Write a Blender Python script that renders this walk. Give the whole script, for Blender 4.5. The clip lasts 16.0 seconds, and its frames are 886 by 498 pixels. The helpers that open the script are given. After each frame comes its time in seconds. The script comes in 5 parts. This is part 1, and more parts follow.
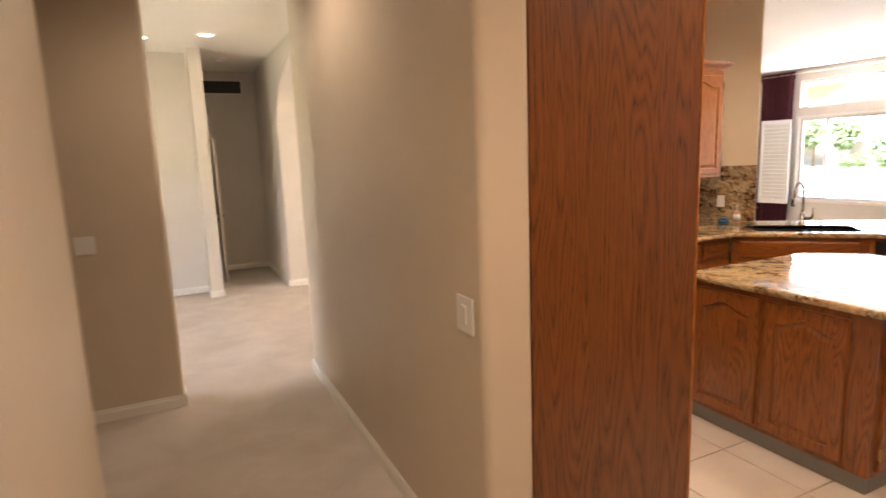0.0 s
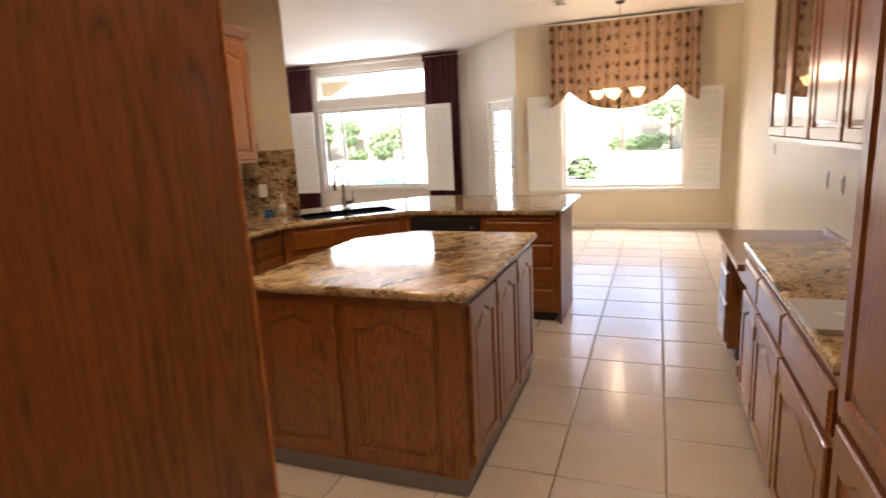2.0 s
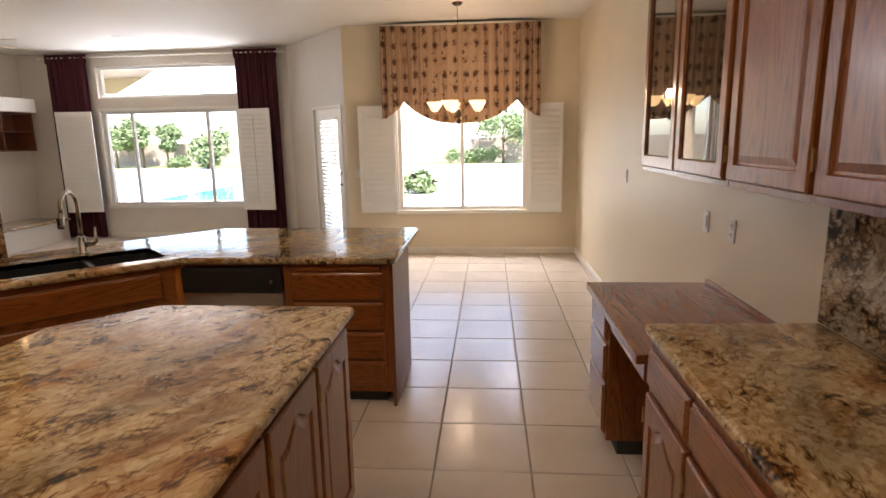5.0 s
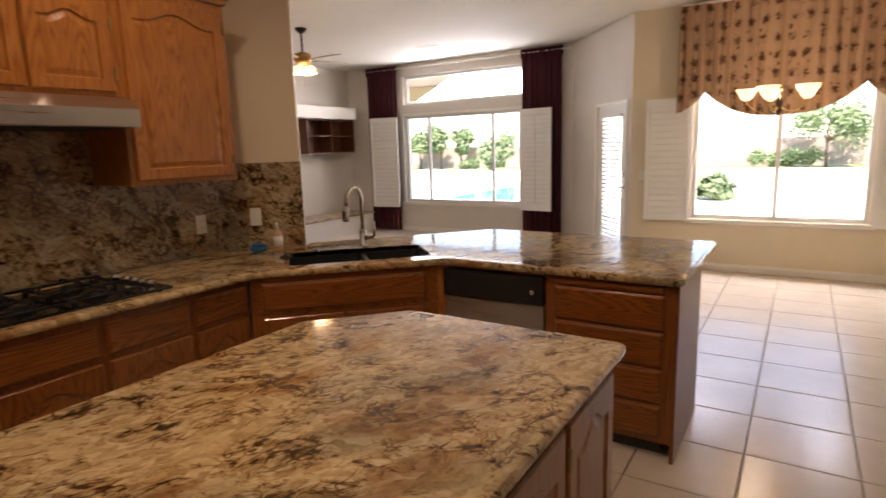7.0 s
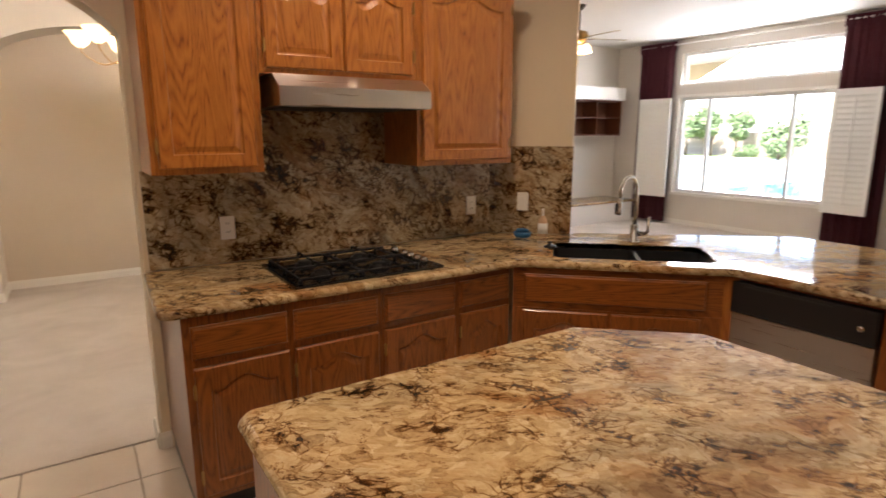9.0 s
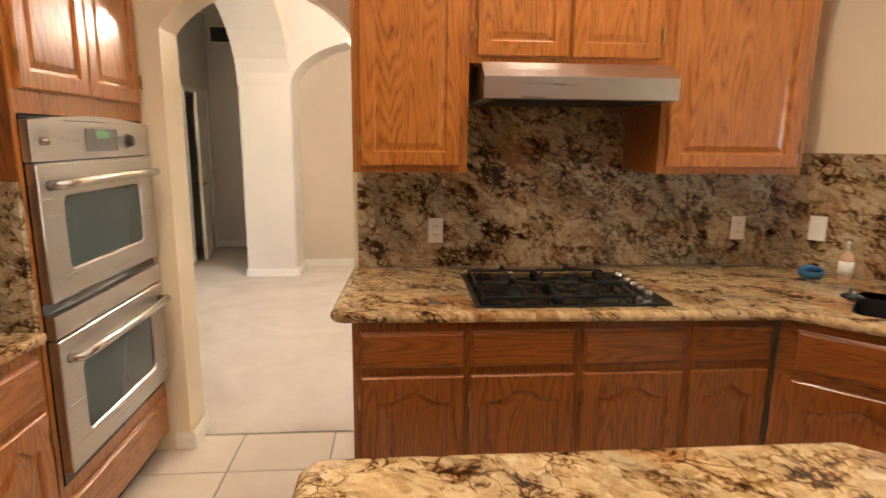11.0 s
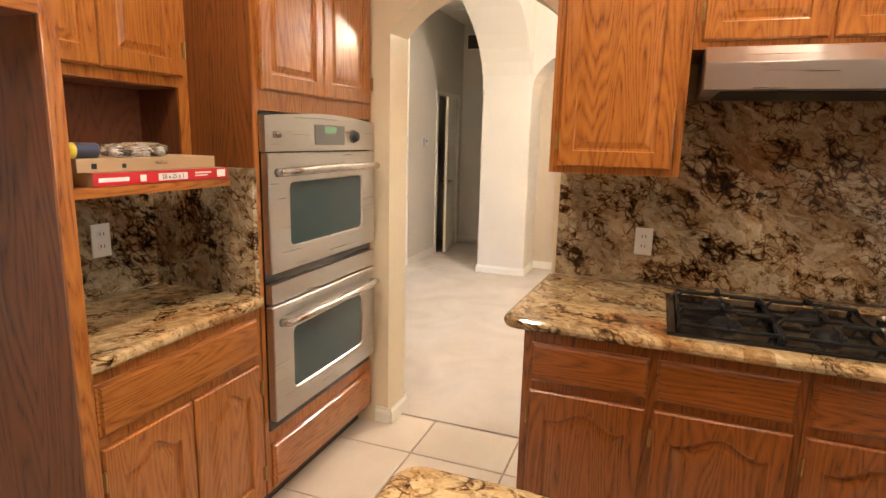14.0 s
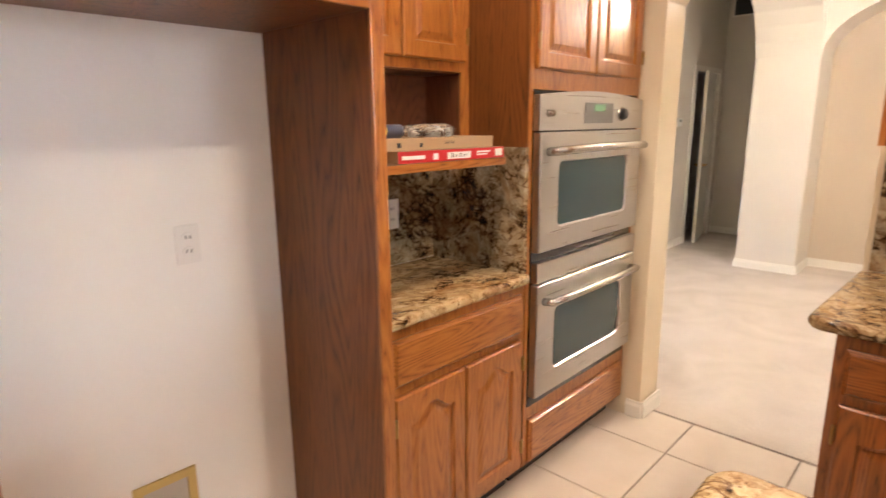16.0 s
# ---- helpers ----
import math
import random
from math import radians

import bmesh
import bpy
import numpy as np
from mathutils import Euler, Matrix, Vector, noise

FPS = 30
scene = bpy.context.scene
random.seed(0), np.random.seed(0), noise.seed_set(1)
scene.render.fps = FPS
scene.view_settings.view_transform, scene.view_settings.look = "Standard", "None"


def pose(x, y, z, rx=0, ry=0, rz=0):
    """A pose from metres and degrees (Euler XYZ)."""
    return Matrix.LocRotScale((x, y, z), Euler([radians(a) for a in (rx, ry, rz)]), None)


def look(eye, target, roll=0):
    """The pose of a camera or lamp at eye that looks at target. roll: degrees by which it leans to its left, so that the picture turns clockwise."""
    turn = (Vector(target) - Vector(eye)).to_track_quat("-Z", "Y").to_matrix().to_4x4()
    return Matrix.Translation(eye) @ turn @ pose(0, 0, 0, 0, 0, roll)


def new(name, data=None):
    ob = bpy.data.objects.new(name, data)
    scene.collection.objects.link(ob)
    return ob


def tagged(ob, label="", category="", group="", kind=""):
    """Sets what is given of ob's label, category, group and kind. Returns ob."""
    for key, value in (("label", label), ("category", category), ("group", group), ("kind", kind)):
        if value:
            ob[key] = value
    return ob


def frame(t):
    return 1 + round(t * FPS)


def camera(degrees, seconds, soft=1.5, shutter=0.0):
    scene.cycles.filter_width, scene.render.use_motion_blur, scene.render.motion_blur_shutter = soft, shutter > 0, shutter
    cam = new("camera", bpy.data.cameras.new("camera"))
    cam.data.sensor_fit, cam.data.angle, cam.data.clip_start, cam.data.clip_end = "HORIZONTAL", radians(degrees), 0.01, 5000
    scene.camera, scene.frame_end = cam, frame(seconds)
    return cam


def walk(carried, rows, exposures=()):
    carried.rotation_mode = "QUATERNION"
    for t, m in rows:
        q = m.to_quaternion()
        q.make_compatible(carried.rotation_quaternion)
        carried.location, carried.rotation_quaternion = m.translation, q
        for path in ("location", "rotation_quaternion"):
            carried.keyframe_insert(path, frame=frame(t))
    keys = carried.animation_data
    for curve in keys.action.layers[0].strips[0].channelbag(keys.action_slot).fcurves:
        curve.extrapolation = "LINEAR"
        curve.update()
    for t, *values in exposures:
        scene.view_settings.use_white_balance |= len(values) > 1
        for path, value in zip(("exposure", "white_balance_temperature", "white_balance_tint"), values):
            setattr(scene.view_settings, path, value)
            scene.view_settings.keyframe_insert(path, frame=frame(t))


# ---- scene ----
EXPOSURES = [(0, 3.5, 6500, 20), (0.5, 3.38, 6300, 17), (1.0, 3.3, 6400, 18), (2.0, 2.75, 6600, 19), (3.5, 2.4, 6650, 19), (6.0, 2.2, 6550, 17), (7.5, 2.25, 6900, 22), (8.5, 2.65, 6500, 18), (9.5, 3.0, 6300, 16),
             (12.0, 3.7, 6250, 14), (14.5, 3.73, 6250, 14), (15.3, 3.82, 6150, 14), (16, 3.82, 6050, 16)]
cam = camera(76.0, 16.0, soft=1.5, shutter=0.5)
PATH = [
    (0, (0.44, 0.758, 1.667), (1.278, 2.545, 1.343), -2.2),
    (0.5, (0.617, 0.957, 1.632), (1.642, 2.639, 1.285), -1.7),
    (1, (0.855, 1.121, 1.608), (2.119, 2.626, 1.237), -3.3),
    (1.5, (1.035, 1.262, 1.562), (2.658, 2.356, 1.149), -2.7),
    (2, (1.216, 1.432, 1.517), (3.048, 2.131, 1.125), -2.9),
    (2.5, (1.451, 1.454, 1.518), (3.321, 2.04, 1.117), -4.2),
    (3, (1.645, 1.513, 1.528), (3.562, 1.97, 1.185), -3.1),
    (3.5, (1.863, 1.617, 1.539), (3.814, 1.837, 1.157), -1.4),
    (3.7, (1.925, 1.631, 1.543), (3.886, 1.748, 1.164), -1.2),
    (5.8, (2.732, 1.524, 1.576), (4.67, 1.832, 1.189), -0.6),
    (6, (2.796, 1.557, 1.555), (4.705, 2.005, 1.159), -0.9),
    (6.5, (2.894, 1.649, 1.52), (4.673, 2.485, 1.151), -1.5),
    (7, (2.885, 1.68, 1.519), (4.548, 2.735, 1.171), -1.7),
    (7.5, (2.768, 1.683, 1.547), (4.302, 2.921, 1.208), -1.8),
    (8, (2.79, 1.68, 1.523), (4.169, 3.092, 1.196), -2.7),
    (8.5, (2.848, 1.833, 1.487), (4.088, 3.367, 1.156), -1.4),
    (9, (2.949, 1.916, 1.546), (4.014, 3.561, 1.146), -0.1),
    (9.5, (3.067, 1.97, 1.539), (3.88, 3.757, 1.159), -0.8),
    (9.7, (3.133, 1.978, 1.533), (3.823, 3.819, 1.169), -0.5),
    (11.8, (3.514, 2.29, 1.503), (3.225, 4.232, 1.122), 1.7),
    (12, (3.557, 2.289, 1.5), (3.108, 4.204, 1.136), 2.3),
    (12.5, (3.602, 2.285, 1.496), (2.932, 4.132, 1.122), 1.7),
    (13, (3.614, 2.31, 1.495), (2.902, 4.142, 1.123), 0.4),
    (13.5, (3.605, 2.325, 1.495), (2.925, 4.168, 1.119), 0.8),
    (14, (3.591, 2.332, 1.491), (2.906, 4.172, 1.11), 1.4),
    (14.5, (3.571, 2.339, 1.484), (2.831, 4.154, 1.09), 1.3),
    (15, (3.519, 2.34, 1.476), (2.611, 4.076, 1.077), 0.7),
    (15.5, (3.477, 2.332, 1.459), (2.292, 3.894, 1.066), -0.4),
    (16, (3.451, 2.281, 1.459), (2.108, 3.699, 1.028), -0.6),
]
walk(cam, [(t, look(eye, target, roll)) for t, eye, target, roll in PATH], EXPOSURES)

# ---- world, sun and lamps ----
world = bpy.data.worlds.new("sky")
scene.world = world
world.use_nodes = True
wn = world.node_tree
sky = wn.nodes.new("ShaderNodeTexSky")
sky.sky_type = 'NISHITA'
sky.sun_disc = False
sky.sun_elevation = radians(58)
sky.sun_rotation = radians(250)
wn.links.new(sky.outputs[0], wn.nodes["Background"].inputs[0])
wn.nodes["Background"].inputs[1].default_value = 0.15
sun = new("sun", bpy.data.lights.new("sun", 'SUN'))
sun.data.energy, sun.data.angle, sun.data.color = 5.0, radians(0.5), (1, 0.95, 0.87)
sun.matrix_basis = look((-6, -3, 12), (0.0, -1.0, 0.0))


def lamp(name, kind, place, power, colour, size=0.1, target=None, size_y=0.0, spread=180):
    li = bpy.data.lights.new(name, kind)
    li.energy, li.color = power, colour
    if kind == 'AREA':
        li.size = size
        li.spread = radians(spread)
        if size_y:
            li.shape, li.size_y = 'RECTANGLE', size_y
    elif kind == 'SPOT':
        li.shadow_soft_size, li.spot_size, li.spot_blend = size, radians(158), 0.75
    else:
        li.shadow_soft_size = size
    ob = new(name, li)
    ob.matrix_basis = look(place, target) if target else pose(*place)
    return ob


WARM = (1.0, 0.79, 0.56)
DAY = (0.92, 0.96, 1.0)
# area lamp added as daylight in an invented entry window, out of sight of the walk
lamp("entry_window_light", 'AREA', (-2.4, 6.1, 1.4), 0.5, (0.72, 0.85, 1.0), 2.2, (3.0, 6.8, 0.0), 2.2)
# daylight in the transom over the living room window and behind the patio door's blind
lamp("transom_light", 'AREA', (11.76, 6.79, 2.58), 9, DAY, 2.3, (8.0, 6.3, 1.6), 0.42)
# area lamp added as extra daylight over the nook window, hidden behind the valance and the wall above it
lamp("nook_sky_light", 'AREA', (11.0, 1.92, 2.75), 26, (0.92, 0.96, 1.0), 1.9, (7.0, 2.1, 0.4), 1.0)
lamp("patio_door_light", 'AREA', (10.81, 3.86, 1.06), 0.7, DAY, 0.5, (8.8, 6.05, 0.9), 1.6)
# recessed cans over the kitchen and the hall
for cx, cy, cp in ((2.7, 1.6, 4.5), (2.75, 3.2, 7.2), (4.2, 1.6, 3.6), (4.2, 3.6, 8.0)):
    lamp("kitchen_can_light", 'SPOT', (cx, cy, 2.98), cp, WARM, 0.07)
# the last two hall lamps are unseen, without fittings, added to light the walls
for cx, cy, cp in ((0.93, 7.6, 0.45), (0.28, 7.9, 0.3), (0.75, 3.9, 3.6), (0.8, 0.6, 11.0)):
    lamp("hall_can_light", 'SPOT', (cx, cy, 2.98), cp, WARM, 0.06)

# ---- materials ----


def mat(name, colour=(0.8, 0.8, 0.8), rough=0.5, metal=0.0, coat=0.0, spec=0.5):
    m = bpy.data.materials.new(name)
    m.use_nodes = True
    b = m.node_tree.nodes["Principled BSDF"]
    b.inputs["Base Color"].default_value = (*colour, 1)
    b.inputs["Roughness"].default_value = rough
    b.inputs["Metallic"].default_value = metal
    b.inputs["Coat Weight"].default_value = coat
    b.inputs["Coat Roughness"].default_value = 0.14
    b.inputs["Specular IOR Level"].default_value = spec
    return m


def nodes_of(m):
    nt = m.node_tree
    return nt, nt.nodes["Principled BSDF"]


def node(nt, kind, **values):
    n = nt.nodes.new("ShaderNode" + kind)
    for k, v in values.items():
        n.inputs[k].default_value = v
    return n


def ramp(nt, fac, stops):
    r = nt.nodes.new("ShaderNodeValToRGB")
    el = r.color_ramp.elements
    while len(el) < len(stops):
        el.new(0.5)
    for e, (p, c) in zip(el, stops):
        e.position, e.color = p, (*c, 1)
    nt.links.new(fac, r.inputs[0])
    return r


def coords(nt, scale=(1, 1, 1), shift=True):
    """Object coordinates, moved by a random amount for each object."""
    tc = nt.nodes.new("ShaderNodeTexCoord")
    mp = nt.nodes.new("ShaderNodeMapping")
    mp.inputs["Scale"].default_value = scale
    if shift:
        oi = nt.nodes.new("ShaderNodeObjectInfo")
        mul = nt.nodes.new("ShaderNodeVectorMath")
        mul.operation = 'MULTIPLY_ADD'
        cmb = nt.nodes.new("ShaderNodeCombineXYZ")
        for k in range(3):
            nt.links.new(oi.outputs["Random"], cmb.inputs[k])
        mul.inputs[1].default_value = (3.7, 5.1, 2.3)
        nt.links.new(cmb.outputs[0], mul.inputs[0])
        nt.links.new(tc.outputs["Object"], mul.inputs[2])
        nt.links.new(mul.outputs[0], mp.inputs[0])
    else:
        nt.links.new(tc.outputs["Object"], mp.inputs[0])
    return mp.outputs[0]


def bump(nt, b, height, strength=0.2, distance=0.002):
    bp = node(nt, "Bump", Strength=strength, Distance=distance)
    nt.links.new(height, bp.inputs["Height"])
    nt.links.new(bp.outputs[0], b.inputs["Normal"])


def oak(name, scale, dark, mid, light, rough=0.30, coat=0.4):
    """Varnished oak with long cathedral grain and fine pores."""
    m = mat(name, mid, rough, 0, coat)
    nt, b = nodes_of(m)
    v = coords(nt, scale)
    big = node(nt, "TexNoise", Scale=1.5, Detail=1.0, Roughness=0.35, Distortion=0.15)
    nt.links.new(v, big.inputs["Vector"])
    rings = node(nt, "Math")
    rings.operation = 'MULTIPLY'
    rings.inputs[1].default_value = 19.0
    nt.links.new(big.outputs["Fac"], rings.inputs[0])
    fr = node(nt, "Math")
    fr.operation = 'PINGPONG'
    fr.inputs[1].default_value = 0.5
    nt.links.new(rings.outputs[0], fr.inputs[0])
    pore = node(nt, "TexNoise", Scale=26.0, Detail=3.0, Roughness=0.65)
    nt.links.new(v, pore.inputs["Vector"])
    mix = node(nt, "Math")
    mix.operation = 'MULTIPLY_ADD'
    mix.inputs[1].default_value = 0.75
    nt.links.new(fr.outputs[0], mix.inputs[0])
    half = node(nt, "Math")
    half.operation = 'MULTIPLY'
    half.inputs[1].default_value = 0.75
    nt.links.new(pore.outputs["Fac"], half.inputs[0])
    nt.links.new(half.outputs[0], mix.inputs[2])
    r = ramp(nt, mix.outputs[0], ((0.28, dark), (0.42, mid), (0.72, light)))
    nt.links.new(r.outputs[0], b.inputs["Base Color"])
    bump(nt, b, mix.outputs[0], 0.12, 0.001)
    return m


OAK_D, OAK_M, OAK_L = (0.155, 0.042, 0.007), (0.31, 0.102, 0.017), (0.42, 0.158, 0.030)
oak_v = oak("oak_upright_grain", (7, 7, 0.75), OAK_D, OAK_M, OAK_L)
oak_h = oak("oak_level_grain", (0.75, 7, 7), OAK_D, OAK_M, OAK_L)
oak_y = oak("oak_depth_grain", (7, 0.75, 7), OAK_D, OAK_M, OAK_L)
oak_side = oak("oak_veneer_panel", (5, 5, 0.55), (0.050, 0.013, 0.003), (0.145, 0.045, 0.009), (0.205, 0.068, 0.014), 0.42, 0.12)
# Darker, redder oak copy; the dim light on these cabinets is put into its colour
OAK_SHADED = (0.074, 0.018, 0.003), (0.190, 0.056, 0.009), (0.275, 0.088, 0.016)
shaded_oak_v = oak("shaded_oak_upright", (7, 7, 0.75), *OAK_SHADED)
shaded_oak_h = oak("shaded_oak_level", (0.75, 7, 7), *OAK_SHADED)
# Darkened oak: shade in the nook, kneehole and glazed cabinet is put into its colour
oak_dark = oak("oak_inside_shaded", (5, 5, 0.8), (0.06, 0.016, 0.006), (0.11, 0.032, 0.010), (0.14, 0.045, 0.016), 0.45, 0.1)


def mixed(nt, a, b_, mode, fac=1.0):
    m = nt.nodes.new("ShaderNodeMix")
    m.data_type, m.blend_type = 'RGBA', mode
    m.inputs[0].default_value = fac
    nt.links.new(a, m.inputs[6])
    nt.links.new(b_, m.inputs[7])
    return m.outputs[2]


def granite(name, dark, pale, cool=1.0):
    """Pale gold crystals parted by thin dark seams, with clustered flecks and rust and grey bands along a slanting flow."""
    m = mat(name, rough=0.08, spec=0.5)
    nt, b = nodes_of(m)
    v = coords(nt, (1, 1, 1), False)
    for angles in ((0, 0, radians(31)), (0, radians(-30), 0)):
        turn = nt.nodes.new("ShaderNodeMapping")
        turn.inputs["Rotation"].default_value = angles
        nt.links.new(v, turn.inputs[0])
        v = turn.outputs[0]
    for size, amount in ((3.0, 0.16), (11.0, 0.035), (40.0, 0.010)):
        wob = node(nt, "TexNoise", Scale=size, Detail=3.0, Roughness=0.55)
        nt.links.new(v, wob.inputs["Vector"])
        v = mixed(nt, v, wob.outputs["Color"], 'ADD', amount)

    def stretched(scale):
        mp = nt.nodes.new("ShaderNodeMapping")
        mp.inputs["Scale"].default_value = scale
        nt.links.new(v, mp.inputs[0])
        return mp.outputs[0]

    def madd(x, k, c):
        a = node(nt, "Math")
        a.operation = 'MULTIPLY_ADD'
        a.inputs[1].default_value = k
        nt.links.new(x, a.inputs[0])
        if isinstance(c, float):
            a.inputs[2].default_value = c
        else:
            nt.links.new(c, a.inputs[2])
        return a.outputs[0]
    flow, band = stretched((0.68, 1.3, 1.3)), stretched((0.30, 1.8, 1.8))
    crystal = node(nt, "TexVoronoi", Scale=40.0, Randomness=1.0)
    seam = node(nt, "TexVoronoi", Scale=24.0, Randomness=1.0)
    seam.feature = 'DISTANCE_TO_EDGE'
    fleck = node(nt, "TexNoise", Scale=30.0, Detail=8.0, Roughness=0.74, Distortion=0.1)
    grit = node(nt, "TexNoise", Scale=75.0, Detail=4.0, Roughness=0.7)
    low = node(nt, "TexNoise", Scale=8.0, Detail=3.0, Roughness=0.6, Distortion=0.2)
    for n in (crystal, seam, fleck, grit, low):
        nt.links.new(flow, n.inputs["Vector"])
    drift = node(nt, "TexNoise", Scale=2.6, Detail=4.0, Roughness=0.6, Distortion=0.3)
    grey = node(nt, "TexNoise", Scale=1.9, Detail=4.0, Roughness=0.6, Distortion=0.4)
    nt.links.new(band, drift.inputs["Vector"])
    moved = nt.nodes.new("ShaderNodeMapping")
    moved.inputs["Location"].default_value = (3.1, 1.7, 5.3)
    nt.links.new(band, moved.inputs[0])
    nt.links.new(moved.outputs[0], grey.inputs["Vector"])
    sep = nt.nodes.new("ShaderNodeSeparateColor")
    nt.links.new(crystal.outputs["Color"], sep.inputs[0])
    tone = madd(sep.outputs[0], 0.42, madd(grit.outputs["Fac"], 0.75, -0.10))
    k = pale
    c = ramp(nt, tone, [(p, (r * k, g * k * (1 + 0.3 * (cool - 1)), bl * k * cool)) for p, r, g, bl in ((0.15, 0.27, 0.17, 0.075), (0.36, 0.46, 0.315, 0.15), (0.6, 0.60, 0.445, 0.235), (0.9, 0.74, 0.61, 0.40))])
    rust = ramp(nt, drift.outputs["Fac"], ((0.52, (1, 1, 1)), (0.60, (0.80, 0.66, 0.54)), (0.67, (0.56, 0.37, 0.26)), (0.76, (0.78, 0.64, 0.54))))
    ash = ramp(nt, grey.outputs["Fac"], ((0.47, (1, 1, 1)), (0.58, (0.72, 0.75, 0.80)), (0.72, (0.46, 0.48, 0.52))))
    col = mixed(nt, c.outputs[0], rust.outputs[0], 'MULTIPLY', 1.0)
    col = mixed(nt, col, ash.outputs[0], 'MULTIPLY', 1.0)
    # seams fade in and out over the slab; flecks gather where the coarse noise is low
    s_ = madd(low.outputs["Fac"], 0.95, madd(seam.outputs["Distance"], 2.2, -0.43 - dark))
    lines = ramp(nt, s_, ((0.0, (0.26, 0.18, 0.13)), (0.05, (0.55, 0.44, 0.34)), (0.11, (0.86, 0.79, 0.70)), (0.17, (1, 1, 1))))
    f = madd(low.outputs["Fac"], 0.50, madd(fleck.outputs["Fac"], 1.0, -0.255 - dark * 0.5))
    spots = ramp(nt, f, ((0.32, (0.055, 0.045, 0.042)), (0.375, (0.20, 0.145, 0.115)), (0.42, (0.58, 0.47, 0.38)), (0.48, (1, 1, 1))))
    col = mixed(nt, col, lines.outputs[0], 'MULTIPLY', 1.0)
    nt.links.new(mixed(nt, col, spots.outputs[0], 'MULTIPLY', 1.0), b.inputs["Base Color"])
    return m


stone = granite("polished_granite", -0.03, 0.95)
# Same granite, more flecks; shade under the cabinets is put into its tone
shaded_splash_stone = granite("polished_granite_shaded", 0.03, 0.80, 1.3)


def paint(name, colour, amount=0.04, rough=0.6, scale=60.0):
    """Rolled wall paint over light orange-peel plaster, with faint large stains."""
    m = mat(name, colour, rough)
    nt, b = nodes_of(m)
    v = coords(nt, (1, 1, 1), False)
    peel = node(nt, "TexNoise", Scale=scale, Detail=3.0)
    nt.links.new(v, peel.inputs["Vector"])
    blot = node(nt, "TexNoise", Scale=1.3, Detail=4.0)
    nt.links.new(v, blot.inputs["Vector"])
    r = ramp(nt, blot.outputs["Fac"], ((0.3, tuple(c * (1 - amount) for c in colour)), (0.7, tuple(min(1, c * (1 + amount)) for c in colour))))
    nt.links.new(r.outputs[0], b.inputs["Base Color"])
    bump(nt, b, peel.outputs["Fac"], 0.25, 0.003)
    return m


wall_paint = paint("cream_wall_paint", (0.73, 0.63, 0.46), rough=0.45)
tan_paint = paint("tan_wall_paint", (0.62, 0.53, 0.41), rough=0.4)
# The cream paint made paler and bluer: cool daylight is put into its colour
pale_paint = paint("pale_wall_paint", (0.67, 0.62, 0.55))
ceiling_paint = paint("ceiling_paint", (0.80, 0.77, 0.70), 0.02, 0.8, 90.0)
trim_paint = paint("white_trim_paint", (0.80, 0.77, 0.70), 0.02, 0.35, 20.0)
shutter_paint = paint("white_shutter_paint", (0.82, 0.82, 0.79), 0.01, 0.4, 20.0)


def tile_material():
    m = mat("ceramic_floor_tile", (0.6, 0.5, 0.38), 0.22, 0, 0.0, 0.5)
    nt, b = nodes_of(m)
    v = coords(nt)
    n1 = node(nt, "TexNoise", Scale=3.0, Detail=5.0, Roughness=0.6)
    nt.links.new(v, n1.inputs["Vector"])
    n2 = node(nt, "TexNoise", Scale=6.0, Detail=3.0, Distortion=2.0)
    nt.links.new(v, n2.inputs["Vector"])
    r = ramp(nt, n1.outputs["Fac"], ((0.3, (0.64, 0.56, 0.465)), (0.55, (0.69, 0.61, 0.515)), (0.75, (0.73, 0.655, 0.56))))
    nt.links.new(r.outputs[0], b.inputs["Base Color"])
    rr = ramp(nt, n1.outputs["Fac"], ((0.3, (0.19, 0.19, 0.19)), (0.7, (0.25, 0.25, 0.25))))
    nt.links.new(rr.outputs[0], b.inputs["Roughness"])
    bump(nt, b, n2.outputs["Fac"], 0.14, 0.004)
    return m


tile_mat = tile_material()
grout = paint("grey_grout", (0.40, 0.33, 0.25), 0.15, 0.9, 120.0)


def carpet_material():
    m = mat("cut_pile_carpet", (0.6, 0.54, 0.46), 0.95, 0, 0, 0.1)
    nt, b = nodes_of(m)
    v = coords(nt, (1, 1, 1), False)
    n1 = node(nt, "TexNoise", Scale=180.0, Detail=3.0)
    nt.links.new(v, n1.inputs["Vector"])
    n2 = node(nt, "TexNoise", Scale=2.4, Detail=4.0, Distortion=0.8)
    nt.links.new(v, n2.inputs["Vector"])
    r = ramp(nt, n2.outputs["Fac"], ((0.3, (0.60, 0.53, 0.46)), (0.7, (0.72, 0.65, 0.58))))
    g = ramp(nt, n1.outputs["Fac"], ((0.3, (0.70, 0.70, 0.70)), (0.7, (1, 1, 1))))
    mul = nt.nodes.new("ShaderNodeMix")
    mul.data_type, mul.blend_type = 'RGBA', 'MULTIPLY'
    mul.inputs[0].default_value = 0.8
    nt.links.new(r.outputs[0], mul.inputs[6])
    nt.links.new(g.outputs[0], mul.inputs[7])
    nt.links.new(mul.outputs[2], b.inputs["Base Color"])
    bump(nt, b, n1.outputs["Fac"], 0.6, 0.006)
    return m


carpet = carpet_material()


